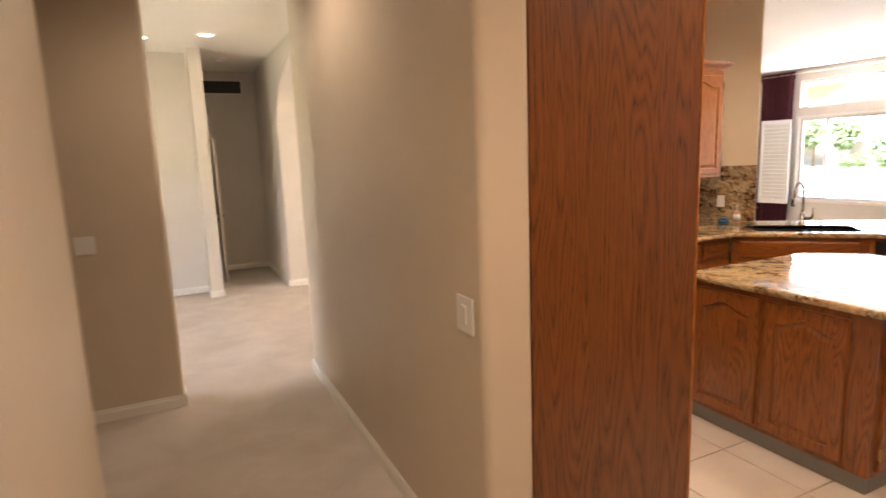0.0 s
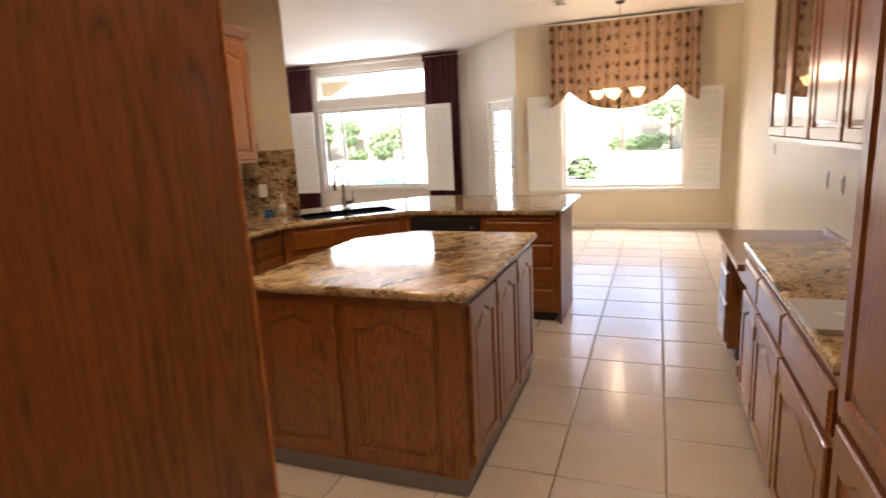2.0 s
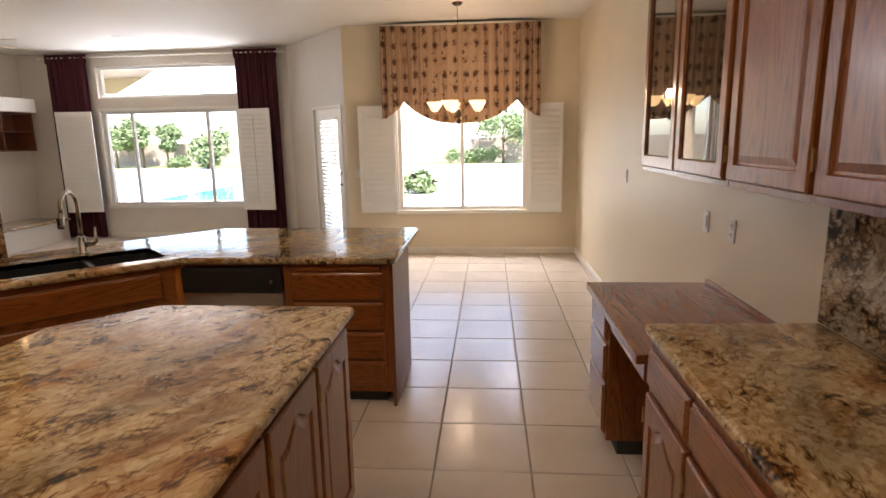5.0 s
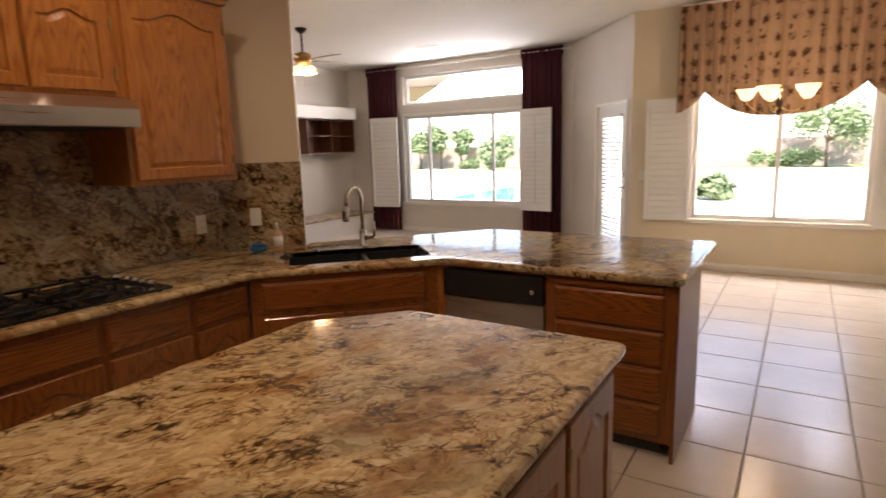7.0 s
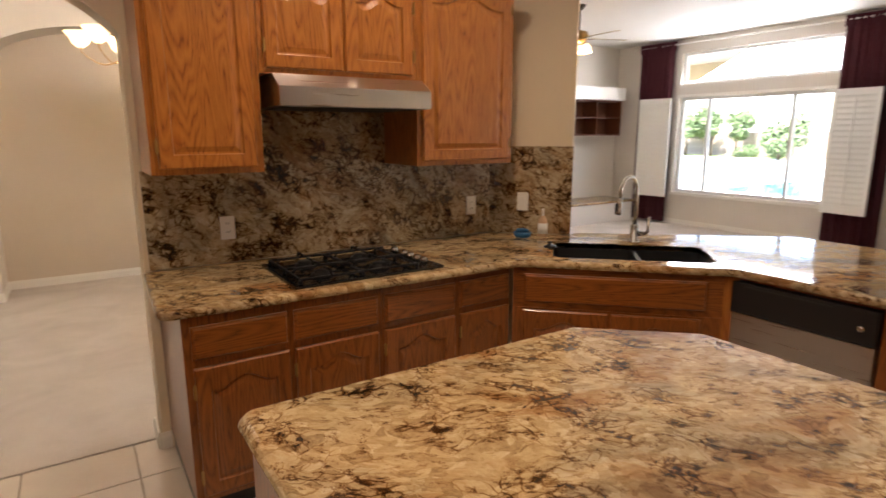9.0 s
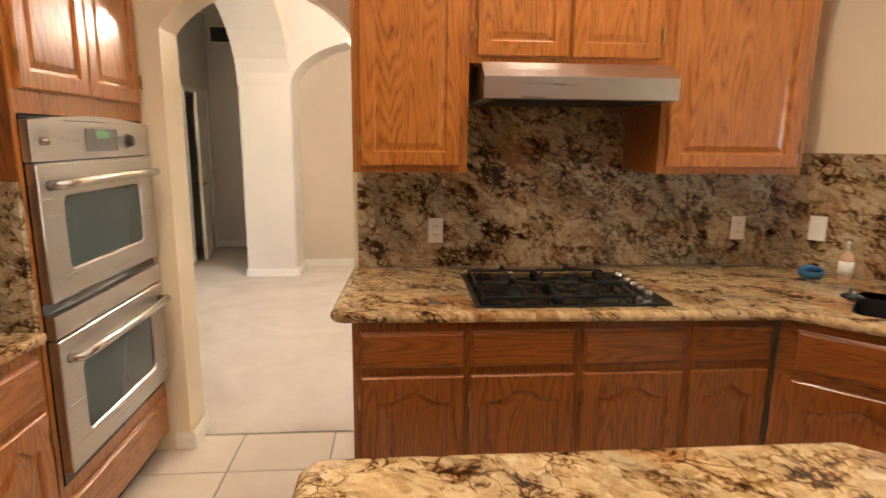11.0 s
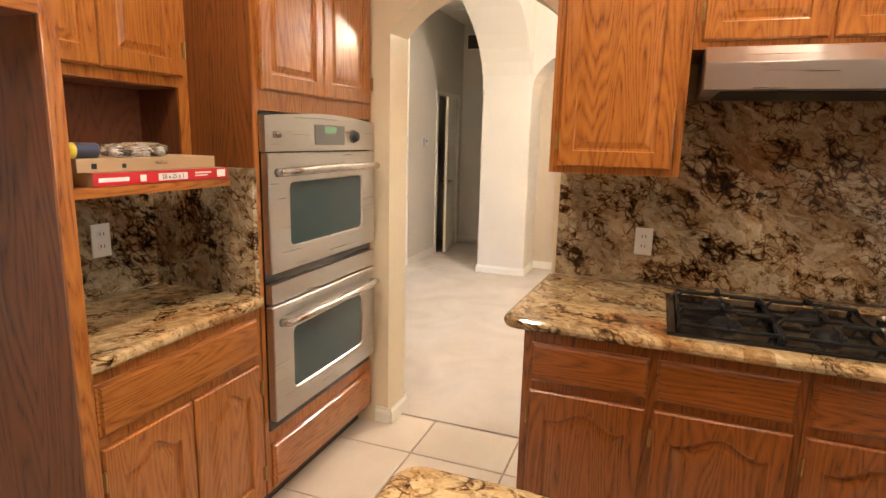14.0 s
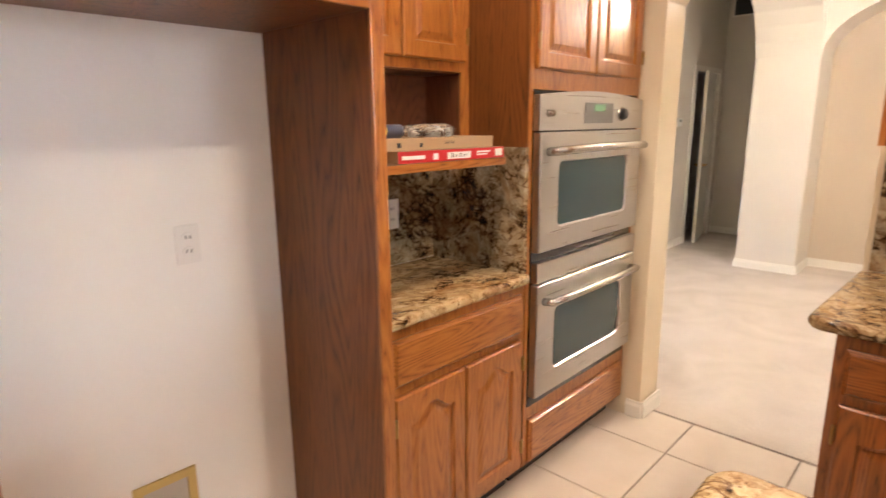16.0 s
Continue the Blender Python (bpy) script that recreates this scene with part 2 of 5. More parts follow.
def steel_material():
    m = mat("brushed_stainless", (0.52, 0.505, 0.485), 0.28, 1.0)
    nt, b = nodes_of(m)
    v = coords(nt, (1, 25, 60))
    n1 = node(nt, "TexNoise", Scale=3.0, Detail=2.0)
    nt.links.new(v, n1.inputs["Vector"])
    rr = ramp(nt, n1.outputs["Fac"], ((0.3, (0.27, 0.27, 0.27)), (0.7, (0.33, 0.33, 0.33))))
    nt.links.new(rr.outputs[0], b.inputs["Roughness"])
    return m


steel = steel_material()
chrome = mat("satin_nickel", (0.46, 0.44, 0.40), 0.24, 1.0)
black_plastic = mat("black_plastic", (0.012, 0.012, 0.013), 0.35)
black_enamel = mat("black_enamel", (0.010, 0.010, 0.011), 0.12, 0, 0.3)
iron = mat("cast_iron_black", (0.010, 0.010, 0.010), 0.5, 0, 0, 0.2)
composite = mat("black_composite", (0.010, 0.010, 0.011), 0.6, 0, 0, 0.25)
oven_glass = mat("dark_oven_glass", (0.025, 0.06, 0.065), 0.10, 0, 0.15, 0.4)
brass = mat("antique_brass", (0.42, 0.27, 0.10), 0.35, 1.0)
white_plastic = mat("white_plastic", (0.78, 0.77, 0.73), 0.35)
# Near-black; on toe kicks the recess's shade is put into the colour
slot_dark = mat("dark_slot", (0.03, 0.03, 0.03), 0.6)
bronze = mat("dark_bronze", (0.06, 0.045, 0.03), 0.4, 0.8)
laminate = oak("desk_laminate_wood", (0.6, 6, 6), (0.13, 0.04, 0.018), (0.20, 0.068, 0.030), (0.25, 0.095, 0.045), 0.25, 0.2)
cardboard = paint("brown_cardboard", (0.42, 0.29, 0.16), 0.06, 0.8, 120.0)
red_print = mat("red_print", (0.55, 0.02, 0.025), 0.4)
white_print = mat("white_print", (0.8, 0.8, 0.78), 0.4)
ink = mat("black_ink", (0.02, 0.02, 0.02), 0.5)
aluminium = mat("matt_aluminium", (0.62, 0.61, 0.59), 0.42, 0.35)
glass = mat("window_glass", (1, 1, 1), 0.0)
glass.node_tree.nodes["Principled BSDF"].inputs["Transmission Weight"].default_value = 1.0
glass.node_tree.nodes["Principled BSDF"].inputs["IOR"].default_value = 1.05
# Opaque near-black: the unlit cabinet inside is put into the pane's colour
cab_glass = mat("cabinet_glass_dim_inside", (0.035, 0.028, 0.022), 0.02, 0.0, 0.0, 0.5)
cab_glass.node_tree.nodes["Principled BSDF"].inputs["IOR"].default_value = 1.9


def glow(name, colour, strength):
    m = mat(name, colour, 0.4)
    b = m.node_tree.nodes["Principled BSDF"]
    b.inputs["Emission Color"].default_value = (*colour, 1)
    b.inputs["Emission Strength"].default_value = strength
    return m


shade_glow = glow("lit_frosted_glass", (1.0, 0.66, 0.30), 0.55)
can_glow = glow("lit_can_lens", (1.0, 0.80, 0.52), 3.0)

# ---- building helpers ----


def obj(name, bm, material, parent=None, label="", smooth=False):
    me = bpy.data.meshes.new(name)
    bmesh.ops.recalc_face_normals(bm, faces=bm.faces[:])
    bm.to_mesh(me)
    bm.free()
    if smooth:
        for p in me.polygons:
            p.use_smooth = True
    for mt in (material if isinstance(material, (list, tuple)) else [material]):
        me.materials.append(mt)
    ob = new(name, me)
    if parent is not None:
        ob.parent = parent
    if label:
        tagged(ob, label)
    return ob


def part(name, bm, material, parent, label="", smooth=False):
    return obj(name, bm, material, parent, label, smooth)


def thing(name, m, label, category, group="", kind=""):
    ob = new(name)
    ob.empty_display_size = 0.1
    ob.matrix_basis = m
    return tagged(ob, label, category, group, kind)


def bx(bm, x0, y0, z0, x1, y1, z1, r=0.0):
    """A box, with its edges rounded off by r."""
    vs = [bm.verts.new((x, y, z)) for z in (z0, z1) for y in (y0, y1) for x in (x0, x1)]
    fs = [bm.faces.new([vs[i] for i in q]) for q in ((0, 2, 3, 1), (4, 5, 7, 6), (0, 1, 5, 4), (2, 6, 7, 3), (0, 4, 6, 2), (1, 3, 7, 5))]
    if r > 0:
        es = list({e for f in fs for e in f.edges})
        bmesh.ops.bevel(bm, geom=es, offset=r, segments=2, profile=0.7, affect='EDGES')
    return bm


def box(x0, y0, z0, x1, y1, z1, r=0.0):
    return bx(bmesh.new(), x0, y0, z0, x1, y1, z1, r)


def bridge(bm, loops, cap0=True, cap1=True):
    rows = [[bm.verts.new(p) for p in lp] for lp in loops]
    n = len(rows[0])
    for a, b in zip(rows, rows[1:]):
        for i in range(n):
            bm.faces.new((a[i], a[(i + 1) % n], b[(i + 1) % n], b[i]))
    if cap0:
        bm.faces.new(rows[0][::-1])
    if cap1:
        bm.faces.new(rows[-1])
    return bm


def lathe(profile, n=20, bm=None, at=(0, 0, 0)):
    """A turned shape: (radius, height) pairs about an upright axis."""
    bm = bm or bmesh.new()
    loops = [[(at[0] + r * math.cos(2 * math.pi * i / n), at[1] + r * math.sin(2 * math.pi * i / n), at[2] + z) for i in range(n)] for r, z in profile]
    return bridge(bm, loops)


def tube(points, r, n=10, bm=None, cap=True):
    """A round bar along points."""
    bm = bm or bmesh.new()
    pts = [Vector(p) for p in points]
    loops, up = [], None
    for i, p in enumerate(pts):
        d = (pts[min(i + 1, len(pts) - 1)] - pts[max(i - 1, 0)]).normalized()
        if up is None:
            up = Vector((0, 0, 1)) if abs(d.z) < 0.9 else Vector((1, 0, 0))
        u = d.cross(up).normalized()
        up = u.cross(d).normalized()
        rr = r[i] if isinstance(r, (list, tuple)) else r
        loops.append([p + (u * math.cos(2 * math.pi * k / n) + up * math.sin(2 * math.pi * k / n)) * rr for k in range(n)])
    return bridge(bm, loops, cap, cap)


def rounded(poly, r, n=5):
    """Rounds the corners of a plan outline; r: one radius, or one a corner."""
    out = []
    for i, p in enumerate(poly):
        a, p, b = Vector(poly[i - 1]), Vector(p), Vector(poly[(i + 1) % len(poly)])
        rr = r[i] if isinstance(r, (list, tuple)) else r
        if rr <= 0:
            out.append(tuple(p))
            continue
        u, v = (a - p).normalized(), (b - p).normalized()
        half = u.angle(v) / 2
        t = rr / math.tan(half)
        c = p + (u + v).normalized() * (rr / math.sin(half))
        s, e = p + u * t - c, p + v * t - c
        a0, a1 = math.atan2(s.y, s.x), math.atan2(e.y, e.x)
        d = (a1 - a0 + math.pi) % (2 * math.pi) - math.pi
        for k in range(n + 1):
            q = a0 + d * k / n
            out.append((c.x + rr * math.cos(q), c.y + rr * math.sin(q)))
    return out


def inset(poly, d):
    """Moves a counter-clockwise outline inwards by d."""
    out = []
    n = len(poly)
    for i in range(n):
        a, p, b = Vector(poly[i - 1]), Vector(poly[i]), Vector(poly[(i + 1) % n])
        u, v = (p - a).normalized(), (b - p).normalized()
        n1, n2 = Vector((-u.y, u.x)), Vector((-v.y, v.x))
        m = n1 + n2
        k = 2 / max(m.length_squared, 0.3)
        out.append(tuple(p + m * k * d))
    return out


def worktop(poly, z0, z1, holes=(), nose=0.016, wave=0.0):
    """A stone slab with a bullnose edge and holes."""
    bm = bmesh.new()
    loops = []
    h = (z1 - z0) / 2
    for k in range(7):
        q = math.pi * k / 6
        z = z0 + h - h * math.cos(q)
        loops.append([(x, y, z) for x, y in inset(poly, nose * (1 - math.sin(q)))])
    if wave:
        loops = [[(x + wave * noise.noise((x * 23, y * 23, z * 40)), y + wave * noise.noise((x * 23 + 9, y * 23, z * 40)), z) for x, y, z in lp] for lp in loops]
    rows = [[bm.verts.new(p) for p in lp] for lp in loops]
    n = len(poly)
    for a, b in zip(rows, rows[1:]):
        for i in range(n):
            bm.faces.new((a[i], a[(i + 1) % n], b[(i + 1) % n], b[i]))
    for row, z in ((rows[0], z0), (rows[-1], z1)):
        if not holes:
            bm.faces.new(row if z == z1 else row[::-1])
            continue
        edges = [bm.edges.get((row[i], row[(i + 1) % n])) for i in range(n)]
        for hole in holes:
            hv = [bm.verts.new((x, y, z)) for x, y in hole]
            edges += [bm.edges.new((hv[i], hv[(i + 1) % len(hv)])) for i in range(len(hv))]
        bmesh.ops.triangle_fill(bm, use_beauty=True, use_dissolve=False, edges=edges)
    return bm


def prism(poly, z0, z1):
    return bridge(bmesh.new(), [[(x, y, z) for x, y in poly] for z in (z0, z1)])


def wall_grid(xs, ys, zs, empty):
    """Solid cells between the given cuts, but for those that empty() names."""
    bm = bmesh.new()
    nx, ny, nz = len(xs) - 1, len(ys) - 1, len(zs) - 1
    vs = {}

    def v(i, j, k):
        if (i, j, k) not in vs:
            vs[i, j, k] = bm.verts.new((xs[i], ys[j], zs[k]))
        return vs[i, j, k]

    def solid(i, j, k):
        if not (0 <= i < nx and 0 <= j < ny and 0 <= k < nz):
            return False
        return not empty((xs[i] + xs[i + 1]) / 2, (ys[j] + ys[j + 1]) / 2, (zs[k] + zs[k + 1]) / 2)

    for i in range(nx):
        for j in range(ny):
            for k in range(nz):
                if not solid(i, j, k):
                    continue
                for (a, b, c), q in (((-1, 0, 0), ((0, 0, 0), (0, 0, 1), (0, 1, 1), (0, 1, 0))), ((1, 0, 0), ((1, 0, 0), (1, 1, 0), (1, 1, 1), (1, 0, 1))),
                                     ((0, -1, 0), ((0, 0, 0), (1, 0, 0), (1, 0, 1), (0, 0, 1))), ((0, 1, 0), ((0, 1, 0), (0, 1, 1), (1, 1, 1), (1, 1, 0))),
                                     ((0, 0, -1), ((0, 0, 0), (0, 1, 0), (1, 1, 0), (1, 0, 0))), ((0, 0, 1), ((0, 0, 1), (1, 0, 1), (1, 1, 1), (0, 1, 1)))):
                    if not solid(i + a, j + b, k + c):
                        bm.faces.new([v(i + d, j + e, k + f) for d, e, f in q])
    return bm


def structure(name, bm, material, label, category, smooth=False):
    return tagged(obj(name, bm, material, None, "", smooth), label, category, "", "structure")


def arch_wall(u0, u1, w0, w1, z1, a0, a1, spring, rise, along_x=True, n=20, flat=False):
    """A wall from u0 to u1, w0 to w1 thick, up to z1, with an arched opening from a0 to a1."""
    bm = bmesh.new()
    mid, half = (a0 + a1) / 2, (a1 - a0) / 2
    us = [mid - half * math.cos(math.pi * k / n) for k in range(n + 1)]
    prof = [(u, spring + rise * max(0, 1 - ((u - mid) / half) ** 2) ** (0.85 if flat else 0.5)) for u in us]
    outline = list(prof)
    if u1 > a1 + 1e-4:
        outline += [(a1, 0.0), (u1, 0.0)]
    outline += [(u1, z1), (u0, z1)]
    if u0 < a0 - 1e-4:
        outline += [(u0, 0.0), (a0, 0.0)]
    loops = []
    for w in (w0, w1):
        loops.append([(u, w, z) if along_x else (w, u, z) for u, z in outline])
    return bridge(bm, loops)

# ---- large structure ----
CEIL = 3.05
structure("floor_slab", prism([(-2.8, -1.4), (11.9, -1.4), (11.9, 10.6), (-2.8, 10.6)], -0.2, -0.012), grout, "grey concrete slab under the floors", "floor")
structure("floor_carpet_hall", prism([(-2.6, -1.2), (1.43, -1.2), (1.43, 4.97), (5.2, 4.97), (5.2, 10.4), (-2.6, 10.4)], -0.012, 0.006), carpet, "pale beige cut-pile carpet, lightly trodden", "carpet")
structure("floor_carpet_living", prism([(6.75, 3.55), (10.3, 3.55), (11.7, 4.75), (11.7, 9.4), (5.3, 9.4), (5.3, 4.9)], -0.012, 0.006), carpet, "pale beige cut-pile living room carpet", "carpet")
structure("ceiling", prism([(-2.8, -1.4), (11.9, -1.4), (11.9, 10.6), (-2.8, 10.6)], CEIL, CEIL + 0.15), ceiling_paint, "plain white painted ceiling", "ceiling")


def plan_wall(name, poly, label, material=None, z1=None):
    return structure(name, prism(poly, -0.1, z1 or CEIL), material or wall_paint, label, "wall")


rw = rounded([(1.325, 2.35), (1.525, 2.35), (1.525, 5.04), (1.325, 5.2)], [0.03, 0.03, 0, 0.02], 4)
plan_wall("wall_west", rw, "cream painted partition wall with rounded end", tan_paint)
structure("wall_north", arch_wall(1.525, 5.2, 4.84, 5.04, CEIL, 2.37, 3.18, 1.965, 0.21, flat=True), wall_paint, "cream wall with a rounded archway", "wall")
plan_wall("wall_sink_corner", rounded([(5.2, 4.84), (5.56, 4.46), (5.68, 4.58), (5.36, 5.04), (5.2, 5.04)], [0, 0.012, 0.012, 0, 0], 3), "short cream wall set at an angle")
plan_wall("wall_living_west", [(5.2, 5.04), (5.36, 5.04), (5.36, 9.4), (5.2, 9.4)], "plain cream living room wall", pale_paint)
plan_wall("wall_living_north", [(5.36, 9.3), (11.8, 9.3), (11.8, 9.5), (5.36, 9.5)], "plain cream living room wall", pale_paint)
LW0, LW1 = 5.6, 7.98
structure("wall_living_east", wall_grid([11.6, 11.8], [4.72, LW0, LW1, 9.5], [-0.1, 0.56, 2.12, 2.33, 2.83, CEIL], lambda x, y, z: LW0 < y < LW1 and (0.56 < z < 2.12 or 2.33 < z < 2.83)), pale_paint, "pale wall with a window and a transom light", "wall")
NW0, NW1 = 1.06, 2.79
structure("wall_nook_east", wall_grid([10.17, 10.35], [0.19, NW0, NW1, 3.5], [-0.1, 0.61, 2.2, CEIL], lambda x, y, z: NW0 < y < NW1 and 0.61 < z < 2.2), wall_paint, "cream breakfast nook wall with a window", "wall")
structure("wall_south", box(1.5, 0.19, -0.1, 10.17, 0.39, CEIL), wall_paint, "long cream painted wall", "wall")
# wall with the patio door, set at an angle between the nook and the living room
DW = pose(10.17, 3.5, 0, 0, 0, math.degrees(math.atan2(1.25, 1.43)))
dw = wall_grid([0, 0.10, 1.04, 1.90], [-0.15, 0.0], [-0.1, 2.06, CEIL], lambda x, y, z: 0.10 < x < 1.04 and z < 2.06)
structure("wall_patio_door", dw, pale_paint, "pale wall with the patio door", "wall").matrix_basis = DW
# hall, entry and dining room
plan_wall("wall_hall_pier", rounded([(-2.6, 4.95), (0.37, 4.95), (0.37, 5.12), (-2.6, 5.12)], [0, 0.03, 0.03, 0], 4), "tan painted hall wall with rounded corner", tan_paint)
plan_wall("wall_hall_near", rounded([(-0.05, -1.2), (0.17, -1.2), (0.17, 2.6), (-0.05, 2.6)], [0, 0, 0.03, 0.03], 4), "tan painted hall wall", tan_paint)
plan_wall("wall_hall_south", [(-2.6, -1.4), (1.7, -1.4), (1.7, -1.2), (-2.6, -1.2)], "tan painted wall", tan_paint)
plan_wall("wall_hall_south_east", [(1.5, -1.2), (1.7, -1.2), (1.7, 0.19), (1.5, 0.19)], "tan painted wall", tan_paint)
# unseen wall; its window is added to let daylight into the hall
structure("wall_entry_west", wall_grid([-2.8, -2.6], [-1.4, 5.4, 6.8, 10.6], [-0.1, 0.3, 2.3, CEIL], lambda x, y, z: 5.4 < y < 6.8 and 0.3 < z < 2.3), pale_paint, "pale unseen entry wall with an added window", "wall")
plan_wall("wall_entry_north", [(-2.6, 8.75), (0.75, 8.75), (0.75, 8.9), (-2.6, 8.9)], "pale entry wall", pale_paint)
structure("wall_corridor_west", wall_grid([0.75, 0.9], [8.35, 9.25, 10.02, 10.2], [-0.1, 2.03, CEIL], lambda x, y, z: 9.25 < y < 10.02 and z < 2.03), pale_paint, "pale corridor wall with a doorway", "wall")
plan_wall("wall_corridor_end", [(-0.6, 10.2), (2.0, 10.2), (2.0, 10.35), (-0.6, 10.35)], "pale corridor end wall", pale_paint)
plan_wall("wall_closet", [(-0.6, 8.9), (-0.45, 8.9), (-0.45, 10.2), (-0.6, 10.2)], "dark closet wall", pale_paint)
plan_wall("wall_column", rounded([(1.74, 8.42), (2.28, 8.42), (2.28, 8.92), (1.95, 8.92), (1.95, 10.2), (1.74, 10.2)], [0.02, 0.02, 0, 0, 0, 0], 3), "pale square pier carrying two arches", pale_paint)
structure("wall_arcade", arch_wall(5.04, 8.42, 1.74, 2.28, CEIL, 5.2, 8.42, 2.03, 0.85, False), pale_paint, "pale header wall with a wide arch", "wall")
structure("wall_niche", arch_wall(2.28, 5.2, 8.42, 8.92, CEIL, 2.28, 4.3, 2.03, 0.5), pale_paint, "pale wall with a shallow arched niche", "wall")
plan_wall("wall_niche_back", [(2.2, 8.92), (5.2, 8.92), (5.2, 9.05), (2.2, 9.05)], "tan niche back wall", tan_paint)


def baseboard(points, name="baseboard", h=0.085, t=0.014):
    """A moulded skirting board that keeps to the left of the line of points."""
    for a, b in zip(points, points[1:]):
        a, b = Vector((*a, 0)), Vector((*b, 0))
        d = (b - a).normalized()
        nrm = Vector((-d.y, d.x, 0))
        prof = [(0, 0), (t, 0), (t, h * 0.7), (t * 0.6, h * 0.85), (t * 0.5, h), (0, h)]
        bm = bridge(bmesh.new(), [[p + nrm * (u - 0.001) + Vector((0, 0, z + 0.006)) for u, z in prof] for p in (a, b)])
        tagged(obj(name, bm, trim_paint), "white painted skirting board", "baseboard", "", "structure")


baseboard([(10.17, 3.5), (10.17, 0.39), (5.6, 0.39)][::-1])
baseboard([(1.325, 5.2), (1.325, 2.35), (1.525, 2.35)][::-1][1:])
baseboard([(0.37, 5.12), (0.37, 4.95), (-2.6, 4.95)])
baseboard([(0.17, 2.6), (0.17, -1.2)])
baseboard([(2.38, 5.04), (2.38, 4.84), (2.30, 4.84)])
baseboard([(3.22, 4.84), (3.17, 4.84), (3.17, 5.04)])
baseboard([(2.28, 8.92), (2.28, 8.42), (1.74, 8.42), (1.74, 10.2), (0.9, 10.2)])
baseboard([(4.3, 8.92), (2.28, 8.92)])
baseboard([(0.9, 9.2), (0.9, 8.35), (0.75, 8.35), (0.75, 8.75), (-2.6, 8.75)])
baseboard([(11.6, 9.3), (11.6, 4.75)])

# ---- cabinet parts ----
T = 0.019


def panel_door(w, h, arch=0.0, frame_w=0.055, t=T, n=14):
    """A frame-and-raised-panel door front, lying in x and z, its face towards -y."""
    def loop(d, y, top_arch, lift=0.0):
        pts = [(d, y, d), (w - d, y, d)]
        for k in range(n + 1):
            s = 1 - k / n
            x = d + (w - 2 * d) * s
            q = abs(2 * s - 1)
            # cathedral curve: flat shoulders, swelling to the crown
            c = 0.0 if q > 0.78 else 0.5 * (1 + math.cos(math.pi * q / 0.78))
            pts.append((x, y, h - d - top_arch * (1 - c)))
        return pts
    fw = frame_w
    bm = bridge(bmesh.new(), [loop(0, 0, 0), loop(0, -t * 0.7, 0), loop(0.006, -t, 0), loop(fw, -t, arch), loop(fw + 0.004, -t + 0.009, arch), loop(fw + 0.012, -t + 0.010, arch), loop(fw + 0.034, -t + 0.003, arch)])
    return bm


def slab_front(w, h, t=T):
    """A drawer front with a moulded lip."""
    def loop(d, y):
        return [(d, y, d), (w - d, y, d), (w - d, y, h - d), (d, y, h - d)]
    return bridge(bmesh.new(), [loop(0, 0), loop(0, -t * 0.45), loop(0.006, -t * 0.6), loop(0.012, -t), loop(0.02, -t)])


def hinge(parent, x, z):
    bm = box(x - 0.006, -T - 0.004, z - 0.025, x + 0.006, -T + 0.004, z + 0.025, 0.002)
    tube([(x, -T - 0.004, z - 0.03), (x, -T - 0.004, z + 0.03)], 0.004, 8, bm)
    return part("hinge", bm, brass, parent, "small brass hinge")


def shift(ob, x, y, z, rz=0):
    ob.matrix_basis = pose(x, y, z, 0, 0, rz)
    return ob


def add_door(u, x, z, w, h, arch=0.05, hinge_side=None, y=0.0, material=None):
    d = shift(part("door", panel_door(w, h, arch), material or oak_v, u), x, y, z)
    if hinge_side:
        hx = -0.004 if hinge_side < 0 else w + 0.004
        for hz in (0.09, h - 0.09):
            hinge(d, hx, hz)
    return d


def add_drawer(u, x, z, w, h, y=0.0):
    return shift(part("drawer", slab_front(w, h), oak_h, u), x, y, z)


def base_unit(place, rz, width, depth, bays, label, height=0.875, drawer=True, group="", left_side=True, right_side=True, toe=0.1, hollow=0.0):
    """A floor cabinet: x along its front, y into it; bays are (x, width) pairs."""
    u = thing("base_cabinet", pose(*place, 0, 0, rz), label, "cabinet", group)
    part("body", box(0, 0.001, toe, width, depth, hollow or height, 0.002), oak_v, u)
    if hollow:
        part("front_rail", box(0.001, 0.004, hollow - 0.03, width - 0.001, 0.022, height - 0.001), oak_h, u)
    part("toe_kick", box(0.01, 0.07, 0.001, width - 0.01, depth - 0.01, toe), slot_dark, u, "toe kick board coloured near-black for shade")
    for x, w in bays:
        if drawer:
            add_drawer(u, x, height - 0.175, w, 0.135)
            add_door(u, x, toe + 0.03, w, height - 0.175 - toe - 0.06, 0.045, -1)
        else:
            add_door(u, x, toe + 0.03, w, height - toe - 0.07, 0.045, -1)
    return u


def crown(u, w, d, z, depth_back, left=True, right=True):
    """A cornice round the top of an upper cabinet."""
    prof = [(0, 0), (0.012, 0), (0.018, 0.02), (0.045, 0.05), (0.05, 0.07), (0, 0.07)]
    pts = ([(0, depth_back)] if left else []) + [(0, 0), (w, 0)] + ([(w, depth_back)] if right else [])
    bm = bmesh.new()
    loops = []
    for i, p in enumerate(pts):
        ox = (-1 if p[0] == 0 and left else 0) + (1 if p[0] == w and right else 0)
        oy = -1 if p[1] == 0 else 0
        loops.append([(p[0] + ox * a, p[1] + oy * a, z + b) for a, b in prof])
    bridge(bm, loops)
    return part("crown_moulding", bm, oak_h, u)


